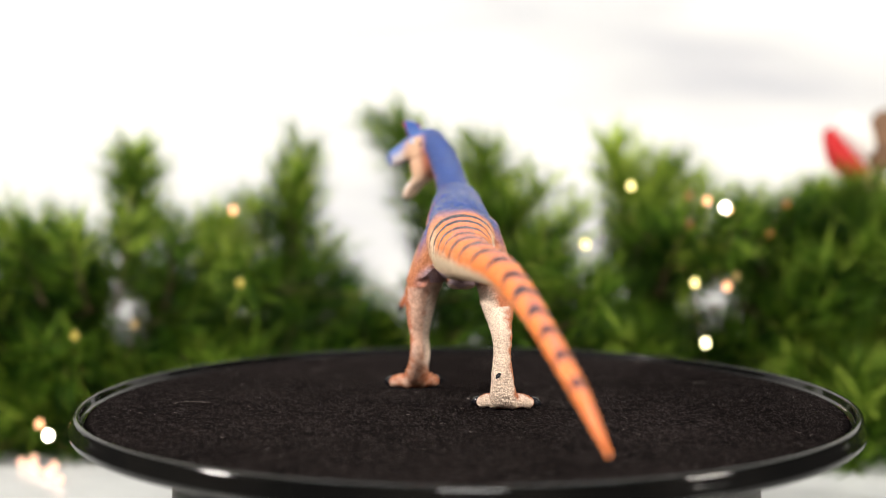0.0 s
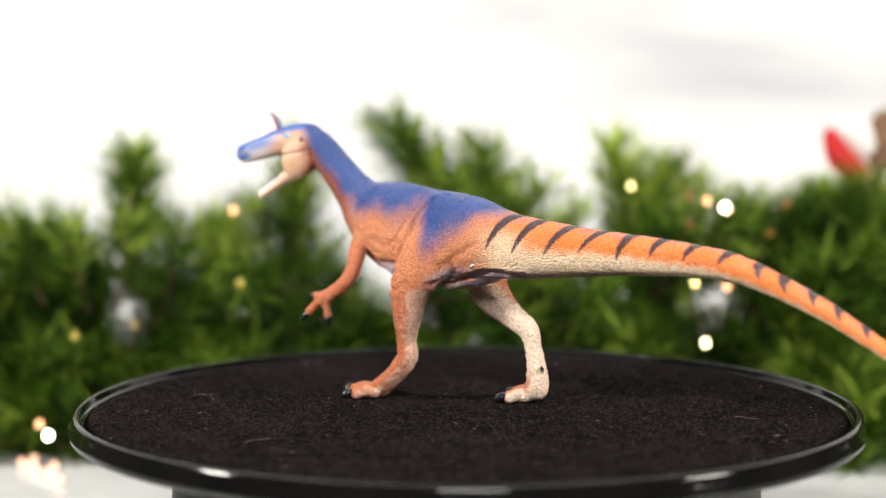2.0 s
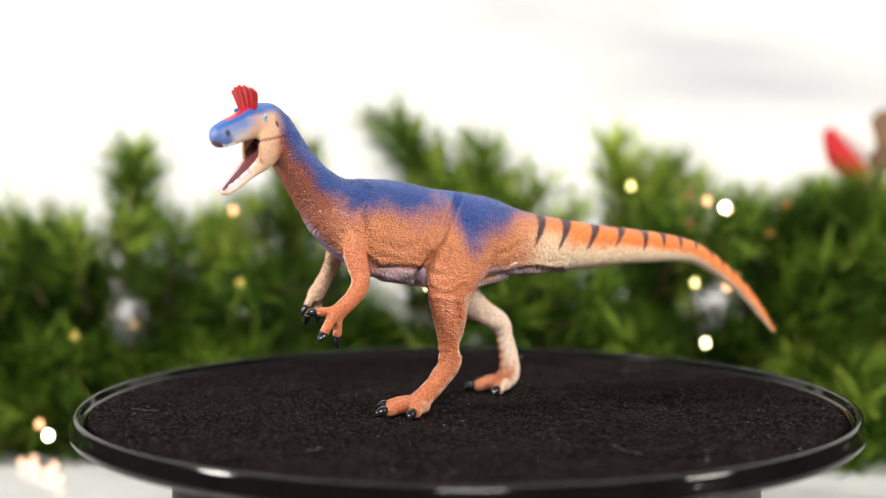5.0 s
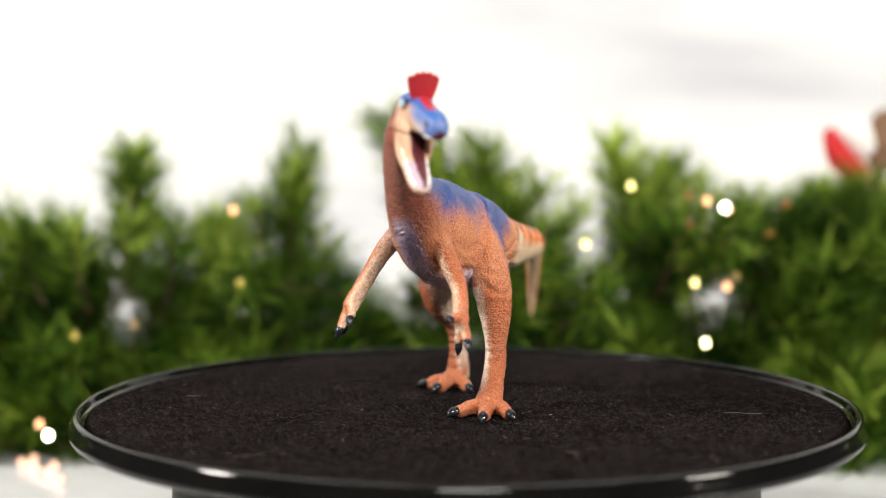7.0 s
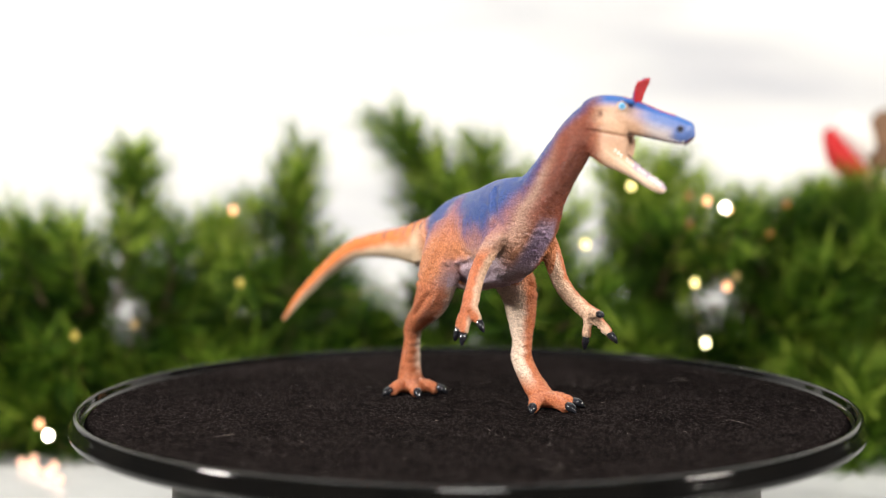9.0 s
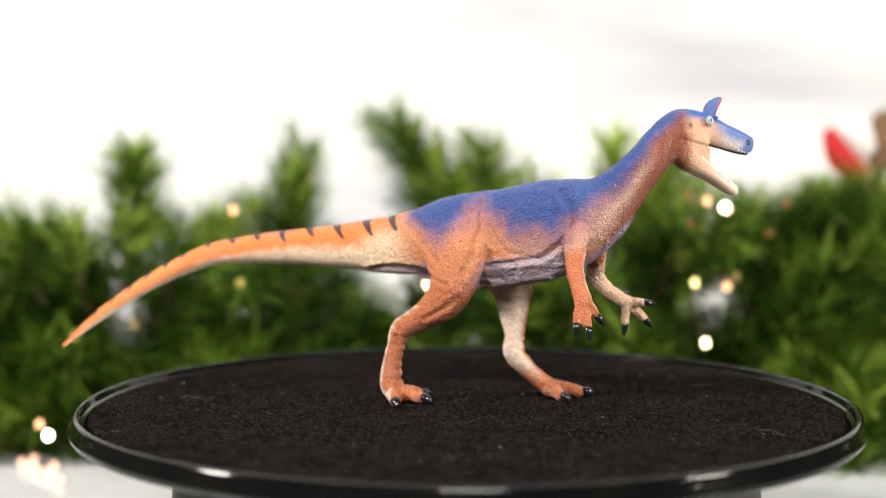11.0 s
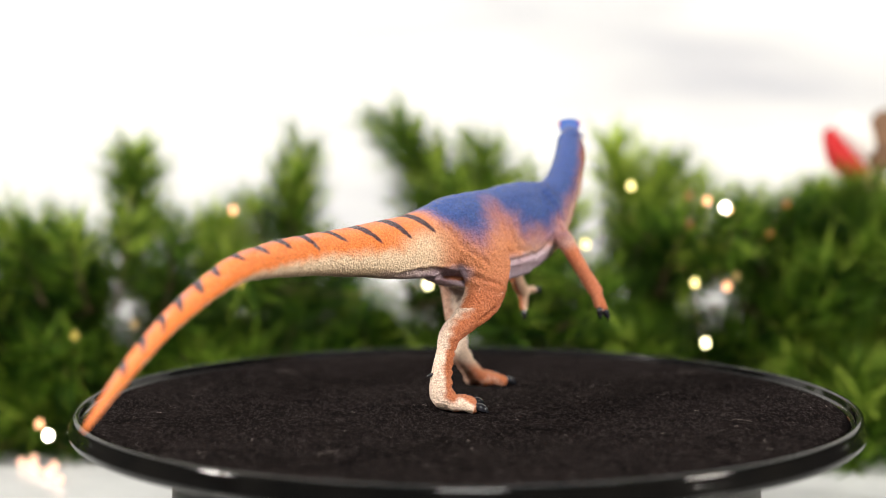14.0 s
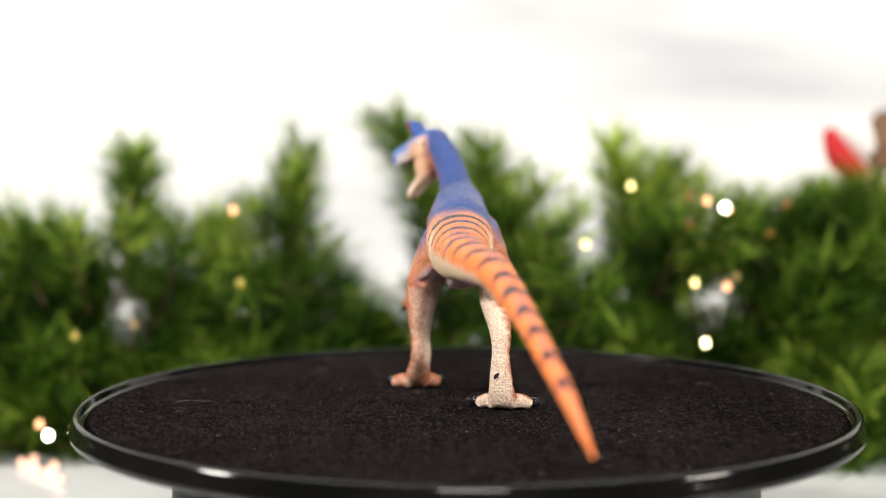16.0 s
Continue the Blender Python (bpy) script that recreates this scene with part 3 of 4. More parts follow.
    lip_line = (1 - smooth_step(0.15, 0.45, np.abs(z - 64.7 - 0.18 * (8 - along)))) * smooth_step(-3, -1, along) * (along < 8.5) * (np.abs(lat) > 1.6)
    ch = np.tile(np.array(FACE), (len(v), 1))
    ch = blend(ch, (0.78, 0.58, 0.43), 1 - smooth_step(54, 62, z))
    ch = blend(ch, (0.62, 0.60, 0.62), smooth_step(9, 14, along) * (z > 61) * 0.7)
    ch = blend(ch, (0.42, 0.17, 0.09), (1 - smooth_step(-0.5, 3.0, along)) * (z < 68))
    top = smooth_step(0.25, 0.75, hd[3] + 0.12 * n1)
    snout = smooth_step(6, 14, along + 1.5 * n1) * smooth_step(-0.65, 0.35, hd[3])
    nose = smooth_step(15.5, 18.5, along) * (z > 61)
    ch = blend(ch, (0.020, 0.10, 0.36), np.maximum(np.maximum(top, snout * 0.9), nose * 0.9) * (z > 60))
    ch = blend(ch, (0.40, 0.008, 0.014), (1 - smooth_step(0.9, 1.4, np.abs(lat) + 0.2 * n3)) * (along > 6) * (along < 17.5) * (hd[3] > 0.4))
    ch = blend(ch, (0.30, 0.15, 0.09), lip_line * 0.8)
    mouth = smooth_step(0.35, 0.75, jd[3]) * (jd[1] < 1.25) * (hd[1] > 1.0) * (np.abs(jd[2]) < 0.62) * (np.abs(lat) < 1.9)
    palate = (nrm[:, 2] < -0.55) * (along > 5.5) * (z > 60) * (np.abs(lat) < 1.3) * (hd[1] < 1.15)
    gum = smooth_step(0.25, 0.45, jd[3]) * (jd[1] < 1.3) * (hd[1] > 1.0) * (along > 9.0)
    ch = blend(ch, (0.42, 0.34, 0.46), gum * 0.8)
    ch = blend(ch, (0.10, 0.02, 0.025), np.maximum(mouth, palate * 1.0))
    for ear in ((-13.7, 53.6, 69.0), (-8.4, 58.1, 70.0)):
        ch = blend(ch, (0.012, 0.012, 0.016), 1 - smooth_step(0.5, 1.05, np.linalg.norm((v - np.array(ear)) * np.array([1, 1, 0.8]), axis=1)))
    for sgn in (-1, 1):
        q = np.array([-10.2, 54.2, 66.0]) + HEAD_DIR * 19.0 + np.array([HEAD_DIR[1], -HEAD_DIR[0], 0]) * sgn * 2.1
        ch = blend(ch, (0.012, 0.012, 0.02), 1 - smooth_step(0.55, 1.0, np.linalg.norm(v - q, axis=1)))
    ease = smooth_step(-1.8, 3.2, along + 1.2 * n1 + 0.5 * n2)[:, None]
    c[m] = (c * (1 - ease) + ch * ease)[m]
    c = np.clip(c, 0.004, 0.95)
    grain = np.where(kind == 1, 0.38 + 0.5 * (1 - smooth_step(-2, 4, along)), np.where(kind == 0, 0.85, 1.0)) * (1 - 0.3 * smooth_step(-60, -100, y))
    # wrinkles, folds and coarse scales cut into the vinyl
    n4, n5 = field(v, 2.1, 60), field(v, 3.4, 80)
    relief = (0.12 * n2 + 0.09 * n3) * np.where(kind == 1, 0.45, 1.0) + (0.075 + 0.05 * ((kind == 2) | (kind == 3)) - 0.05 * (kind == 1)) * n4 + np.where(kind == 1, 0.015, 0.06) * n5
    relief -= 0.14 * np.exp(-((n1 + 0.4 * n2) / 0.05) ** 2) * (su < 0.25) * (kind == 0) * (y > -25) * (z > 32)
    wob = 0.8 * n1 + 0.35 * n2
    for left, line, depth, wide in FOLDS:
        depth = 1.05 * depth
        near = np.full(len(v), 1e9)
        pts = spline(line, 10)
        for q in pts:
            near = np.minimum(near, (y - q[0] + wob) ** 2 + (z - q[1] + wob) ** 2)
        near = np.sqrt(near)
        on = ((x < -1.5) if left else (x > -1.5)) * (kind < 4) * smooth_step(0.05, 0.45, -nrm[:, 0] if left else nrm[:, 0])
        relief += on * (-depth * np.exp(-(near / wide) ** 2) + 0.45 * depth * np.exp(-((near - 2.2 * wide) / wide) ** 2))
    relief -= 0.35 * lip_line * (kind == 1)
    relief += 0.30 * n4 * belly * smooth_step(24, 32, ny)
    # rings across the fronts of the lower legs
    relief += 0.18 * np.sin(2.6 * (z + 0.5 * y)) * ((kind == 2) | (kind == 3)) * smooth_step(0.4, 0.8, nrm[:, 1]) * (z < 16) * (z > 3)
    v = v + nrm * relief[:, None]

    root = new("toy_dinosaur")
    tagged(root, "painted vinyl crested dinosaur figure, blue, orange and cream, mouth open", "toy dinosaur")
    face_kind = [min(sorted(kind[list(f)])[1:3]) for f in faces]
    for k, name, label in ((0, "body", "blue-backed orange body with dark-striped tail"), (1, "head", "blue and tan head with open jaws"), (2, "leg", "orange forward leg with cream inside"),
                           (3, "leg", "orange rear leg with cream heel"), (4, "arm", "orange arm with three fingers"), (5, "arm", "orange arm with three fingers")):
        fs = [f for f, q in zip(faces, face_kind) if q == k]
        used = sorted({i for f in fs for i in f})
        at = {i: j for j, i in enumerate(used)}
        me = bpy.data.meshes.new(name)
        me.from_pydata((v[used] * 0.001).tolist(), [], [[at[i] for i in f] for f in fs])
        col = me.color_attributes.new("paint", "FLOAT_COLOR", "POINT")
        col.data.foreach_set("color", np.hstack([c[used], grain[used, None]]).ravel())
        me.polygons.foreach_set("use_smooth", [True] * len(me.polygons))
        me.materials.append(VINYL)
        ob = new(name, me)
        ob.parent = root
        ob["label"] = label
        if k == 1:
            head = ob
        elif k > 1:
            tips = {2: TOES_L, 3: TOES_R, 4: FINGERS_L, 5: FINGERS_R}[k]
            for a, b in tips:
                claw(a, b, k < 4, ob)
            if k == 3:
                claw((9.2, -18.6, 8.4), (8.6, -19.4, 8.0), False, ob, 0.55)
    crest(head)
    part("glue_seam", solid_tube(spline(SEAM_RIGHT, 4), (1, 0, 0), 8), SEAM, root, "pale lavender glue seam under the arm")
    part("glue_seam", solid_tube(spline(SEAM_LEFT, 4), (1, 0, 0), 8), SEAM, root, "white blob of glue under the tail root")
    for e, out in (((-16.3, 56.9, 70.3), (-1, -0.6, 0.08)), ((-12.0, 61.6, 71.2), (0.6, 1, 0.08))):
        eyeball(e, out, head)
    jaws(head)
    return root


def claw(a, b, foot, owner, scale=1.0):
    a, b = np.array(a, float), np.array(b, float)
    d = (b - a) / np.linalg.norm(b - a)
    d[2] = -0.15 if foot else d[2]
    r = (1.25 if foot else 0.95) * scale
    p = b + d * (0.5 if foot else 0.2) + np.array([0, 0, 0.5 if foot else 0])
    ln = (2.8 if foot else 2.7) * scale
    drop = np.array([0, 0, -0.9 if foot else -0.35])
    rows = [(*(p - d * 0.3), r * 0.8, r * 0.8), (*(p + d * ln * 0.3), r, r * 0.95), (*(p + d * ln * 0.7 + drop * 0.4), r * 0.7, r * 0.7), (*(p + d * ln + drop), r * 0.16, r * 0.16)]
    part("claw", solid_tube(spline(rows, 3), (d[1], -d[0], 0.2), 10), CLAW, owner, "glossy black claw")


def crest(owner):
    """Fan-shaped ridged crest set across the head, leaning forward."""
    across = np.array([HEAD_DIR[1], -HEAD_DIR[0], 0])
    base = np.array([-10.2, 54.2, 71.3]) + HEAD_DIR * 8.7
    bm = bmesh.new()
    nu, nv = 24, 8
    sheets = []
    for side in (0.55, -0.45):
        sheet = []
        for j in range(nv + 1):
            t = j / nv
            row = []
            for i in range(nu + 1):
                q = 2 * i / nu - 1
                width = (1.8 + 1.9 * t ** 0.7) * (1 - 0.06 * t ** 6)
                top = 6.1 * t * (1 - 0.19 * q * q + 0.03 * math.sin(q * 15))
                ridge = 0.28 * math.sin(q * 15) * (0.3 + t)
                thick = (side + (ridge if side > 0 else ridge * 0.4)) * (1 - 0.5 * t) * (1 - 0.4 * abs(q) ** 4)
                p = base + across * q * width + np.array([0, 0, 1]) * top + HEAD_DIR * (thick + 1.0 * t + 1.6 * t * t - 1.2 * q * q * t)
                row.append(bm.verts.new(p * 0.001))
            sheet.append(row)
        sheets.append(sheet)
    for sheet in sheets:
        for a, c in zip(sheet, sheet[1:]):
            for i in range(nu):
                bm.faces.new((a[i], a[i + 1], c[i + 1], c[i]))
    f, g = sheets
    for i in range(nu):
        bm.faces.new((f[nv][i], f[nv][i + 1], g[nv][i + 1], g[nv][i]))
    for j in range(nv):
        for i in (0, nu):
            bm.faces.new((f[j][i], f[j + 1][i], g[j + 1][i], g[j][i]))
    bmesh.ops.recalc_face_normals(bm, faces=bm.faces)
    ob = part("crest", bm, VINYL, owner, "red ridged fan crest with blue back")
    me = ob.data
    col = me.color_attributes.new("paint", "FLOAT_COLOR", "POINT")
    out = []
    for vert in me.vertices:
        front = (np.array(vert.co) * 1000 - base) @ HEAD_DIR
        t = max(0.0, (vert.co.z * 1000 - 71.3) / 6.0)
        k = smooth_step(-0.1, 0.1, front - 1.0 * t - 1.6 * t * t + 1.0 * (((np.array(vert.co) * 1000 - base) @ across) / (1.8 + 2.1 * t)) ** 2 * t)
        out += [*(np.array((0.03, 0.085, 0.30)) * (1 - k) + np.array((0.38, 0.008, 0.013)) * k), 0.3]
    col.data.foreach_set("color", out)


def eyeball(e, out, owner):
    o = Vector(out).normalized()
    turn = o.to_track_quat("Z", "Y").to_matrix().to_4x4()
    at = Matrix.Translation(Vector(e) * 0.001) @ turn
    bm = bmesh.new()
    bmesh.ops.create_uvsphere(bm, u_segments=20, v_segments=12, radius=0.00080, matrix=at)
    ball = part("eye", bm, EYE_BLUE, owner, "bright blue painted eye")
    bm = bmesh.new()
    bmesh.ops.create_uvsphere(bm, u_segments=14, v_segments=8, radius=0.00036, matrix=at @ Matrix.Translation((0, 0, 0.00052)))
    part("pupil", bm, CLAW, ball, "black pupil")
    bm = bmesh.new()
    ring = []
    for k in range(20):
        a = 2 * math.pi * k / 20
        for j in range(8):
            b = 2 * math.pi * j / 8
            r = 0.00092 + 0.00022 * math.cos(b)
            ring.append(bm.verts.new(at @ Vector((r * math.cos(a) * 1.1, r * math.sin(a), 0.00022 + 0.00024 * math.sin(b)))))
    for k in range(20):
        for j in range(8):
            bm.faces.new((ring[k * 8 + j], ring[(k + 1) % 20 * 8 + j], ring[(k + 1) % 20 * 8 + (j + 1) % 8], ring[k * 8 + (j + 1) % 8]))
    bmesh.ops.recalc_face_normals(bm, faces=bm.faces)
    lid = part("eyelid", bm, VINYL, owner, "tan raised eyelid")
    col = lid.data.color_attributes.new("paint", "FLOAT_COLOR", "POINT")
    col.data.foreach_set("color", [0.55, 0.36, 0.24, 0.3] * len(lid.data.vertices))


def jaws(owner):
    across = np.array([HEAD_DIR[1], -HEAD_DIR[0], 0])
    part("tongue", solid_tube(spline([(-11.6, 56.6, 62.6, 1.8, 0.8), (-13.8, 59.7, 60.0, 1.5, 0.7), (-16.2, 63.0, 57.3, 1.2, 0.5), (-17.2, 64.5, 56.0, 0.8, 0.4)], 4), across), MOUTH, owner, "dark red tongue")
    part("mouth_lining", solid_tube(spline([(-10.6, 54.9, 64.8, 2.3, 2.2), (-11.7, 56.3, 64.2, 2.3, 2.0), (-12.5, 57.3, 63.6, 1.9, 1.4)], 4), across, 14), MOUTH, owner, "dark red lining of the open mouth")
    low = spline(JAW, 8)
    for sgn in (-1, 1):
        for k in range(15):
            i = 11 + int(k * (len(low) - 14) / 14)
            p = low[i, :3] + across * sgn * low[i, 3] * 0.78 + np.array([0.0, 0.0, low[i, 4] * 0.85])
            tooth(p, 1, owner)
        for k in range(4):
            s = 16.6 + k * 0.95
            top = spline(HEAD, 8)
            i = int(np.argmin(np.abs((top[:, :2] - np.array([-10.2, 54.2])) @ HEAD_DIR[:2] - s)))
            p = top[i, :3] + across * sgn * top[i, 3] * 0.72 - np.array([0.0, 0.0, top[i, 4] * 0.80])
            tooth(p, -0.3, owner)


def tooth(p, way, owner):
    up = np.array([0, 0, 1.0]) * way + HEAD_DIR * 0.25
    rows = [(*(p - up * 0.3), 0.30, 0.26), (*(p + up * 0.15), 0.26, 0.2), (*(p + up * 0.45), 0.07, 0.05)]
    part("tooth", solid_tube(np.array(rows), (HEAD_DIR[1], -HEAD_DIR[0], 0), 6), TOOTH, owner)


# ---- garland and lights ----


def branch_mesh(seed, length, count, bold=1.0):
    """A tip of artificial pine: a wire stem with needles all round."""
    rng = random.Random(seed)
    vs, fs = [], []
    bend = (rng.uniform(-0.25, 0.25), rng.uniform(-0.2, 0.2))

    def stem(t):
        return Vector((bend[0] * length * t * t, bend[1] * length * t * t, length * t))

    for k in range(6):
        t0, t1 = k / 6, (k + 1) / 6
        for j in range(5):
            a0, a1 = 2 * math.pi * j / 5, 2 * math.pi * (j + 1) / 5
            i = len(vs)
            for t, a in ((t0, a0), (t0, a1), (t1, a1), (t1, a0)):
                r = 0.0011 * (1.1 - 0.7 * t)
                vs.append(stem(t) + Vector((r * math.cos(a), r * math.sin(a), 0)))
            fs.append((i, i + 1, i + 2, i + 3))
    stem_faces = len(fs)
    for n in range(count):
        t = rng.random() ** 0.85
        a = rng.random() * 6.2832
        lift = math.radians(rng.uniform(28, 72) - 6 * t)
        ln = rng.uniform(0.015, 0.028) * bold ** 0.4 * (1.0 - 0.12 * max(0, t - 0.6) / 0.4)
        o = stem(t)
        d = Vector((math.cos(a) * math.sin(lift), math.sin(a) * math.sin(lift), math.cos(lift)))
        s = d.cross(Vector((rng.uniform(-1, 1), rng.uniform(-1, 1), rng.uniform(-1, 1)))).normalized() * rng.uniform(0.0003, 0.00065) * bold
        mid = o + d * ln * 0.55 + Vector((0, 0, -0.0006))
        tip = o + d * ln + Vector((0, 0, rng.uniform(-0.002, 0.003)))
        i = len(vs)
        vs += [o - s * 0.6, o + s * 0.6, mid + s, mid - s, tip]
        fs += [(i, i + 1, i + 2, i + 3), (i + 3, i + 2, i + 4)]
    me = bpy.data.meshes.new("branch")
    me.from_pydata([tuple(q) for q in vs], [], fs)
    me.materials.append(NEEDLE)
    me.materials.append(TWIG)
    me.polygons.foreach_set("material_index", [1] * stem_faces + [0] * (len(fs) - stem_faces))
    return me


# upright tips: x, y, height of the tip, lean sideways in degrees
TALL = [(-0.166, 0.26, 0.081, 3), (-0.175, 0.27, 0.077, -8), (-0.164, 0.28, 0.079, 10), (-0.08, 0.27, 0.084, 12), (-0.088, 0.28, 0.077, 2), (-0.091, 0.26, 0.069, -6),
        (-0.044, 0.27, 0.098, -38), (-0.039, 0.28, 0.094, -30), (-0.03, 0.29, 0.091, -40), (-0.018, 0.27, 0.075, -25), (0.004, 0.28, 0.085, -8), (0.013, 0.27, 0.082, 8),
        (0.022, 0.28, 0.069, 20), (0.035, 0.27, 0.061, 5), (0.046, 0.26, 0.056, 12), (0.072, 0.27, 0.085, -14), (0.082, 0.28, 0.08, -4), (0.09, 0.27, 0.076, 6),
        (0.105, 0.29, 0.074, 10), (0.115, 0.27, 0.069, 14), (0.12, 0.26, 0.06, 25), (0.149, 0.27, 0.055, -12), (0.166, 0.28, 0.06, 0), (0.176, 0.27, 0.056, -8),
        (0.19, 0.28, 0.055, 6), (0.198, 0.27, 0.06, -4), (0.213, 0.28, 0.063, 5), (-0.235, 0.27, 0.042, -10), (-0.229, 0.28, 0.033, 8), (-0.203, 0.27, 0.038, -12),
        (-0.198, 0.28, 0.032, 5), (-0.139, 0.27, 0.042, -15), (-0.128, 0.28, 0.045, 4), (-0.114, 0.27, 0.047, 10), (-0.106, 0.28, 0.055, -4), (-0.067, 0.27, 0.032, 18),
        (0.23, 0.28, 0.06, 4), (-0.26, 0.28, 0.041, -5)]


# how high the filling of the garland reaches: x, height
FILL = [(-0.244, 0.035), (-0.183, 0.042), (-0.179, 0.042), (-0.153, 0.042), (-0.148, 0.041), (-0.101, 0.049), (-0.075, 0.072), (-0.067, 0.029), (-0.053, -0.005), (-0.035, 0.0), (-0.03, 0.046), (-0.018, 0.061), (0.022, 0.061), (0.048, 0.046), (0.052, 0.006), (0.065, 0.012), (0.069, 0.063), (0.122, 0.057), (0.133, 0.02), (0.142, 0.037), (0.147, 0.057), (0.221, 0.062)]


# thin spots of the garland: x, z, radius
GAPS = [(-0.171, 0.001, 0.013), (-0.093, 0.024, 0.011), (-0.040, 0.012, 0.013), (0.128, -0.012, 0.012), (0.060, 0.026, 0.010)]


def thin_spot(at, way, length):
    """Whether a branch would close one of the gaps."""
    tip = Vector(at) + Vector(way) * length * 0.6
    q = 0.545 / (tip.y + 0.295)
    return any((tip.x * q - x) ** 2 + (0.049 + (tip.z - 0.049) * q - z) ** 2 < (r + 0.005) ** 2 for x, z, r in GAPS)


def pine_garland():
    root = new("pine_garland")
    tagged(root, "dense green artificial pine garland lying on the table", "garland")
    rows = [(-0.50 + 0.05 * k, 0.25 + 0.015 * math.sin(k * 1.7), GROUND_Z + 0.035 + 0.006 * math.sin(k * 2.3), 0.006, 0.006) for k in range(21)]
    part("stem", solid_tube(spline(rows, 4), (0, 0, 1), 8, 1.0), TWIG, root, "twisted brown wire stem")
    short = [branch_mesh(k, 0.042, 160) for k in range(4)]
    long = [branch_mesh(10 + k, 0.075, 240, 1.3) for k in range(4)]
    rng = random.Random(7)

    def put(me, at, way, roll):
        ob = new("branch", me)
        ob.parent = root
        ob.matrix_basis = Matrix.Translation(at) @ Vector(way).to_track_quat("Z", "Y").to_matrix().to_4x4() @ Matrix.Rotation(roll, 4, "Z")

    for x, y, top, lean in TALL:
        d = Vector((math.sin(radians(lean)), rng.uniform(-0.15, 0.15), math.cos(radians(lean)))).normalized()
        put(long[rng.randrange(4)], Vector((x, y, top)) - d * 0.080, d, rng.random() * 6.28)
    fill_x, fill_z = [q[0] for q in FILL], [q[1] for q in FILL]
    for k in range(350):
        x = -0.42 + 0.84 * (k + rng.random()) / 350
        y = 0.195 + 0.10 * rng.random()
        top = 0.049 + (float(np.interp(x, fill_x, fill_z)) - 0.049) * (y + 0.295) / 0.565 - 0.036
        z = GROUND_Z + 0.010 + (top - GROUND_Z - 0.010) * rng.random() ** 0.8
        sway = 0.3 if z > 0.0 else 0.8
        d = Vector((rng.uniform(-sway, sway), rng.uniform(-1.0, 0.2), rng.uniform(-0.1, 1.0)))
        if not thin_spot((x, y, z), d.normalized(), 0.042):
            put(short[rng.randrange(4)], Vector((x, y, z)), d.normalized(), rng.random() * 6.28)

    for k in range(60):
        x = 0.135 + 0.13 * rng.random()
        d = Vector((rng.uniform(-0.4, 0.4), rng.uniform(-0.5, 0.3), rng.uniform(0.4, 1.0)))
        put(short[rng.randrange(4)], Vector((x, rng.uniform(0.25, 0.30), 0.018 * rng.random() - 0.004)), d.normalized(), rng.random() * 6.28)

    for k in range(170):
        x = -0.40 + 0.80 * (k + rng.random()) / 170
        d = Vector((rng.uniform(-0.8, 0.8), rng.uniform(-1.0, 0.0), rng.uniform(0.0, 0.45)))
        put(short[rng.randrange(4)], Vector((x, rng.uniform(0.20, 0.25), GROUND_Z + 0.010 + 0.014 * rng.random())), d.normalized(), rng.random() * 6.28)

    for k in range(110):
        x = (0.12 + 0.22 * rng.random()) * (1 if k % 2 else -1)
        d = Vector((rng.uniform(-1, 1), rng.uniform(-0.8, 0.3), rng.uniform(0.0, 0.12)))
        put(short[rng.randrange(4)], Vector((x, rng.uniform(0.19, 0.235), GROUND_Z + 0.007 + 0.005 * rng.random())), d.normalized(), rng.random() * 6.28)
    for k in range(120):
        x = (0.13 + 0.2 * rng.random()) * (1 if k % 2 else -1)
        d = Vector((rng.uniform(-0.9, 0.9), rng.uniform(-0.9, 0.3), rng.uniform(0.1, 1.0)))
        at = Vector((x, rng.uniform(0.20, 0.27), GROUND_Z + 0.008 + 0.03 * rng.random()))
        if not thin_spot(at, d.normalized(), 0.042):
            put(short[rng.randrange(4)], at, d.normalized(), rng.random() * 6.28)


# bulbs: place in metres and colour key; those keyed t imitate reflections on the tabletop
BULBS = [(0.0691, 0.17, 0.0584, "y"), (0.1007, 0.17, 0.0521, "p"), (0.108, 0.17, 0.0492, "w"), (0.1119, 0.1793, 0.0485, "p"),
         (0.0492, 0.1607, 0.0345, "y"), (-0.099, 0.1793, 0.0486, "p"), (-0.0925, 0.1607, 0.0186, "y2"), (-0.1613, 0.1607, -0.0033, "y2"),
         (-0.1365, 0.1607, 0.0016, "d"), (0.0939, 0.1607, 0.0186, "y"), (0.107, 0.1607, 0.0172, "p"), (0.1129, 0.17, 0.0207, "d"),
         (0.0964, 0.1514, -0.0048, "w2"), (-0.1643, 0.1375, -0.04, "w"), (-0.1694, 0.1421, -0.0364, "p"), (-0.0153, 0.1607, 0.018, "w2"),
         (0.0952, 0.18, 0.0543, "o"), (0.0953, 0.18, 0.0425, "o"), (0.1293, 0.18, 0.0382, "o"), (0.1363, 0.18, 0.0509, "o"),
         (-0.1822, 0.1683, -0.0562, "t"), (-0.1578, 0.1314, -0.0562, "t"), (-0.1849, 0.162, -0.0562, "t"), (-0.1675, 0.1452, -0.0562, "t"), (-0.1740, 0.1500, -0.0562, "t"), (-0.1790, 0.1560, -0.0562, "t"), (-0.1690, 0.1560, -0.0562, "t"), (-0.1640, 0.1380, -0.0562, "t")]


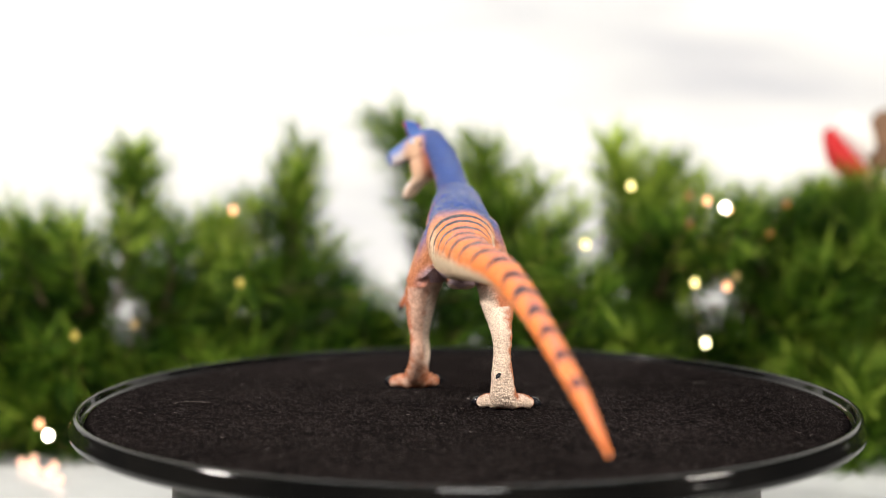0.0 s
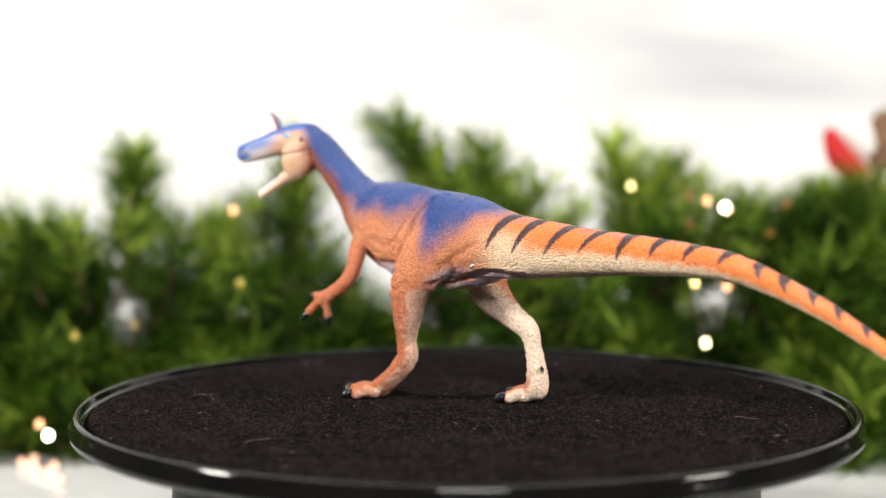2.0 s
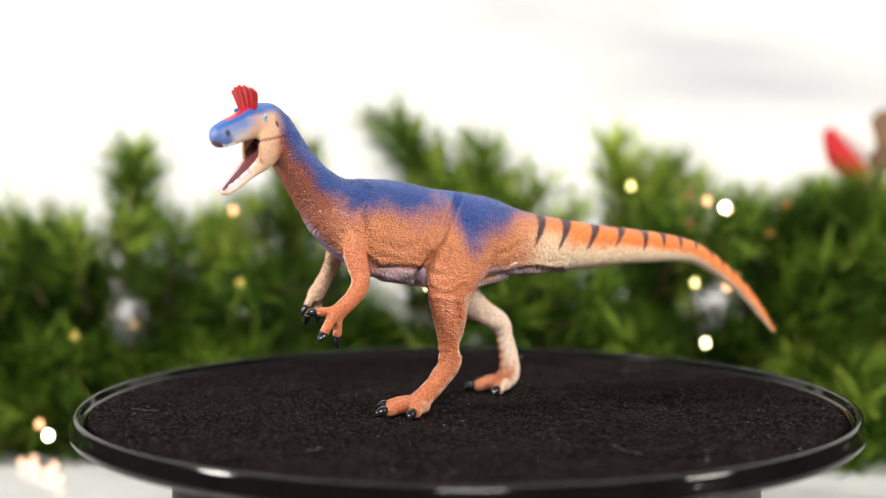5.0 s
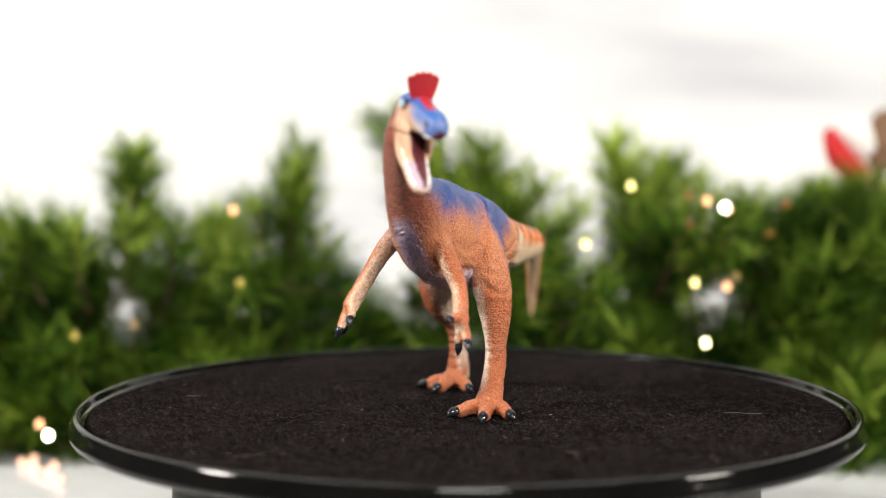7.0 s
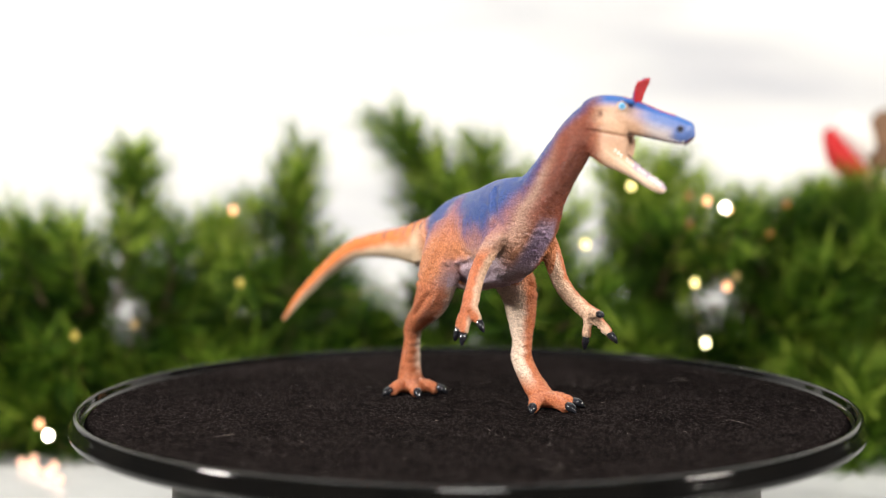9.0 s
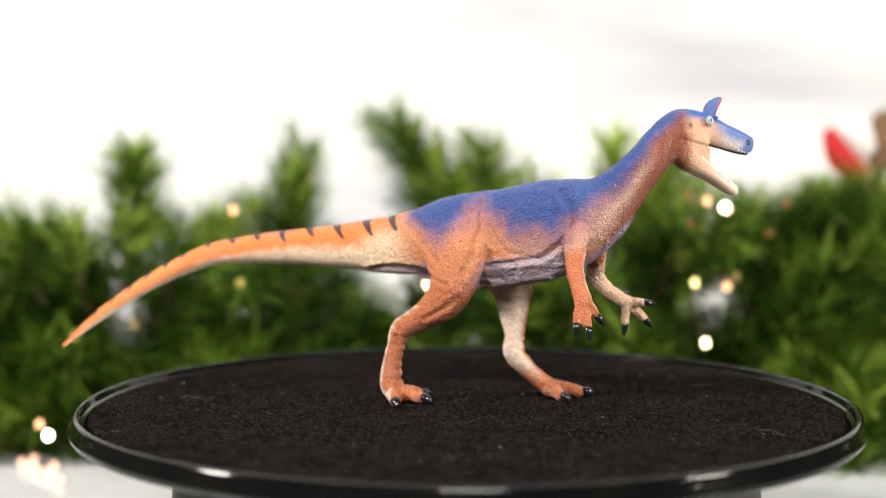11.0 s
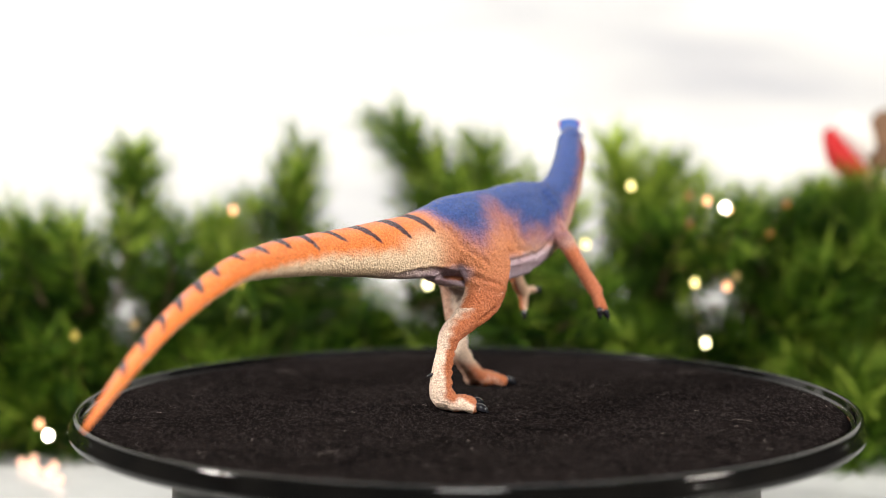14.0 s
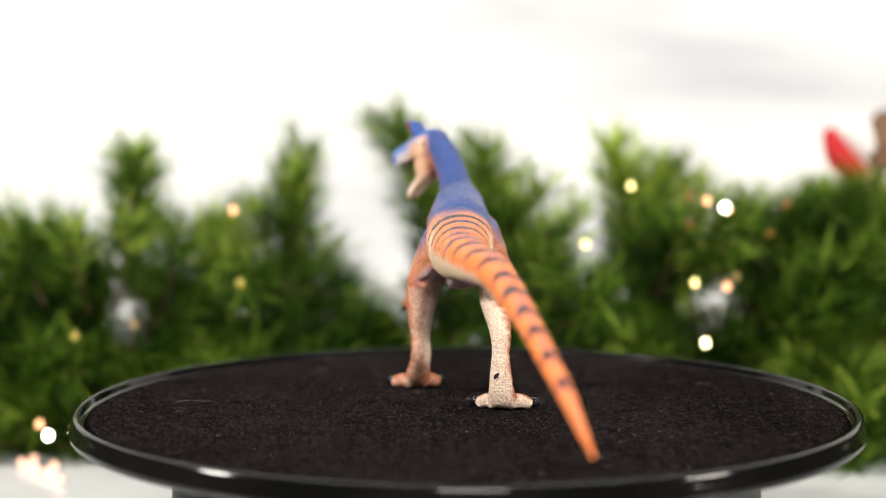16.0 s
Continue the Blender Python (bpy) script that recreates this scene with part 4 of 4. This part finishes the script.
def fairy_lights():
    root = new("fairy_lights")
    tagged(root, "string of warm white fairy lights on copper wire", "fairy lights")
    # t: glowing dots added where the glossy tabletop mirrors the lights
    mats = {"t": glow("glow_table_glint", (1.0, 0.55, 0.38), 2.4), "o": glow("glow_orange", (1.0, 0.34, 0.05), 0.16), "y": glow("glow_yellow", (1.0, 0.80, 0.30), 4.0), "y2": glow("glow_amber", (1.0, 0.76, 0.14), 0.6), "p": glow("glow_peach", (1.0, 0.46, 0.22), 3.4),
            "w": glow("glow_white", (1.0, 0.86, 0.66), 32), "w2": glow("glow_warm", (1.0, 0.86, 0.46), 9), "d": glow("glow_dim", (0.9, 0.6, 0.20), 0.35)}
    places = []
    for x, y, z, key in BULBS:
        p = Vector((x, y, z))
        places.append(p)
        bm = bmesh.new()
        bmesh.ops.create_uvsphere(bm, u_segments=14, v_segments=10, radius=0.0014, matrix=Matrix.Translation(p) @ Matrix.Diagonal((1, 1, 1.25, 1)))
        part("bulb_or_glint", bm, mats[key], root, "small glowing fairy light, on the tabletop a glint of one")
    rows = []
    for p in sorted(places, key=lambda q: q.x):
        rows.append((p.x, p.y + 0.002, p.z, 0.00005, 0.00005))
        rows.append((p.x + 0.004, p.y + 0.045, p.z - 0.012, 0.00005, 0.00005))
    part("wire", solid_tube(spline(rows, 8), (0, 0, 1), 6, 1.0), COPPER, root, "thin copper wire")


def plush_ornament():
    root = new("plush_ornament")
    tagged(root, "small red, white and brown plush ornament behind the garland", "ornament")
    y = 0.33
    part("body", solid_tube(spline([(0.225, y, GROUND_Z + 0.004, 0.022, 0.018), (0.225, y, -0.01, 0.028, 0.022), (0.224, y, 0.04, 0.024, 0.020), (0.222, y, 0.064, 0.012, 0.012)], 5), (1, 0, 0), 20, 1.0), TAN, root, "tan plush body")
    part("hat_trim", solid_tube(spline([(0.2085, y - 0.006, 0.0960, 0.006, 0.007), (0.2150, y - 0.006, 0.0890, 0.008, 0.009), (0.2215, y - 0.006, 0.0800, 0.007, 0.008)], 5), (0, 1, 0), 14, 1.0), WHITE_PLUSH, root, "white fluffy trim")
    part("hat", solid_tube(spline([(0.1995, y - 0.008, 0.0915, 0.003, 0.003), (0.2015, y - 0.010, 0.0840, 0.0055, 0.0055), (0.2060, y - 0.010, 0.0755, 0.0080, 0.007), (0.2130, y - 0.010, 0.0700, 0.0075, 0.0065), (0.2190, y - 0.008, 0.0675, 0.004, 0.004)], 5), (0, 1, 0), 14, 1.0), RED, root, "red plush hat")
    part("hair", solid_tube(spline([(0.230, y - 0.006, 0.072, 0.008, 0.008), (0.229, y - 0.006, 0.086, 0.008, 0.008), (0.231, y - 0.006, 0.100, 0.006, 0.006)], 5), (1, 0, 0), 14, 1.0), BROWN, root, "brown plush tuft")


room()
DISC = turntable()
DINOSAUR = toy_dinosaur()
pine_garland()
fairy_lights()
plush_ornament()

TURN = 22.42  # degrees a second


def motions():
    rows = [(0.5 * k, pose(0, 0, 0, 0, 0, TURN * 0.5 * k)) for k in range(33)]
    walk(DISC, rows)
    walk(DINOSAUR, rows)


motions()
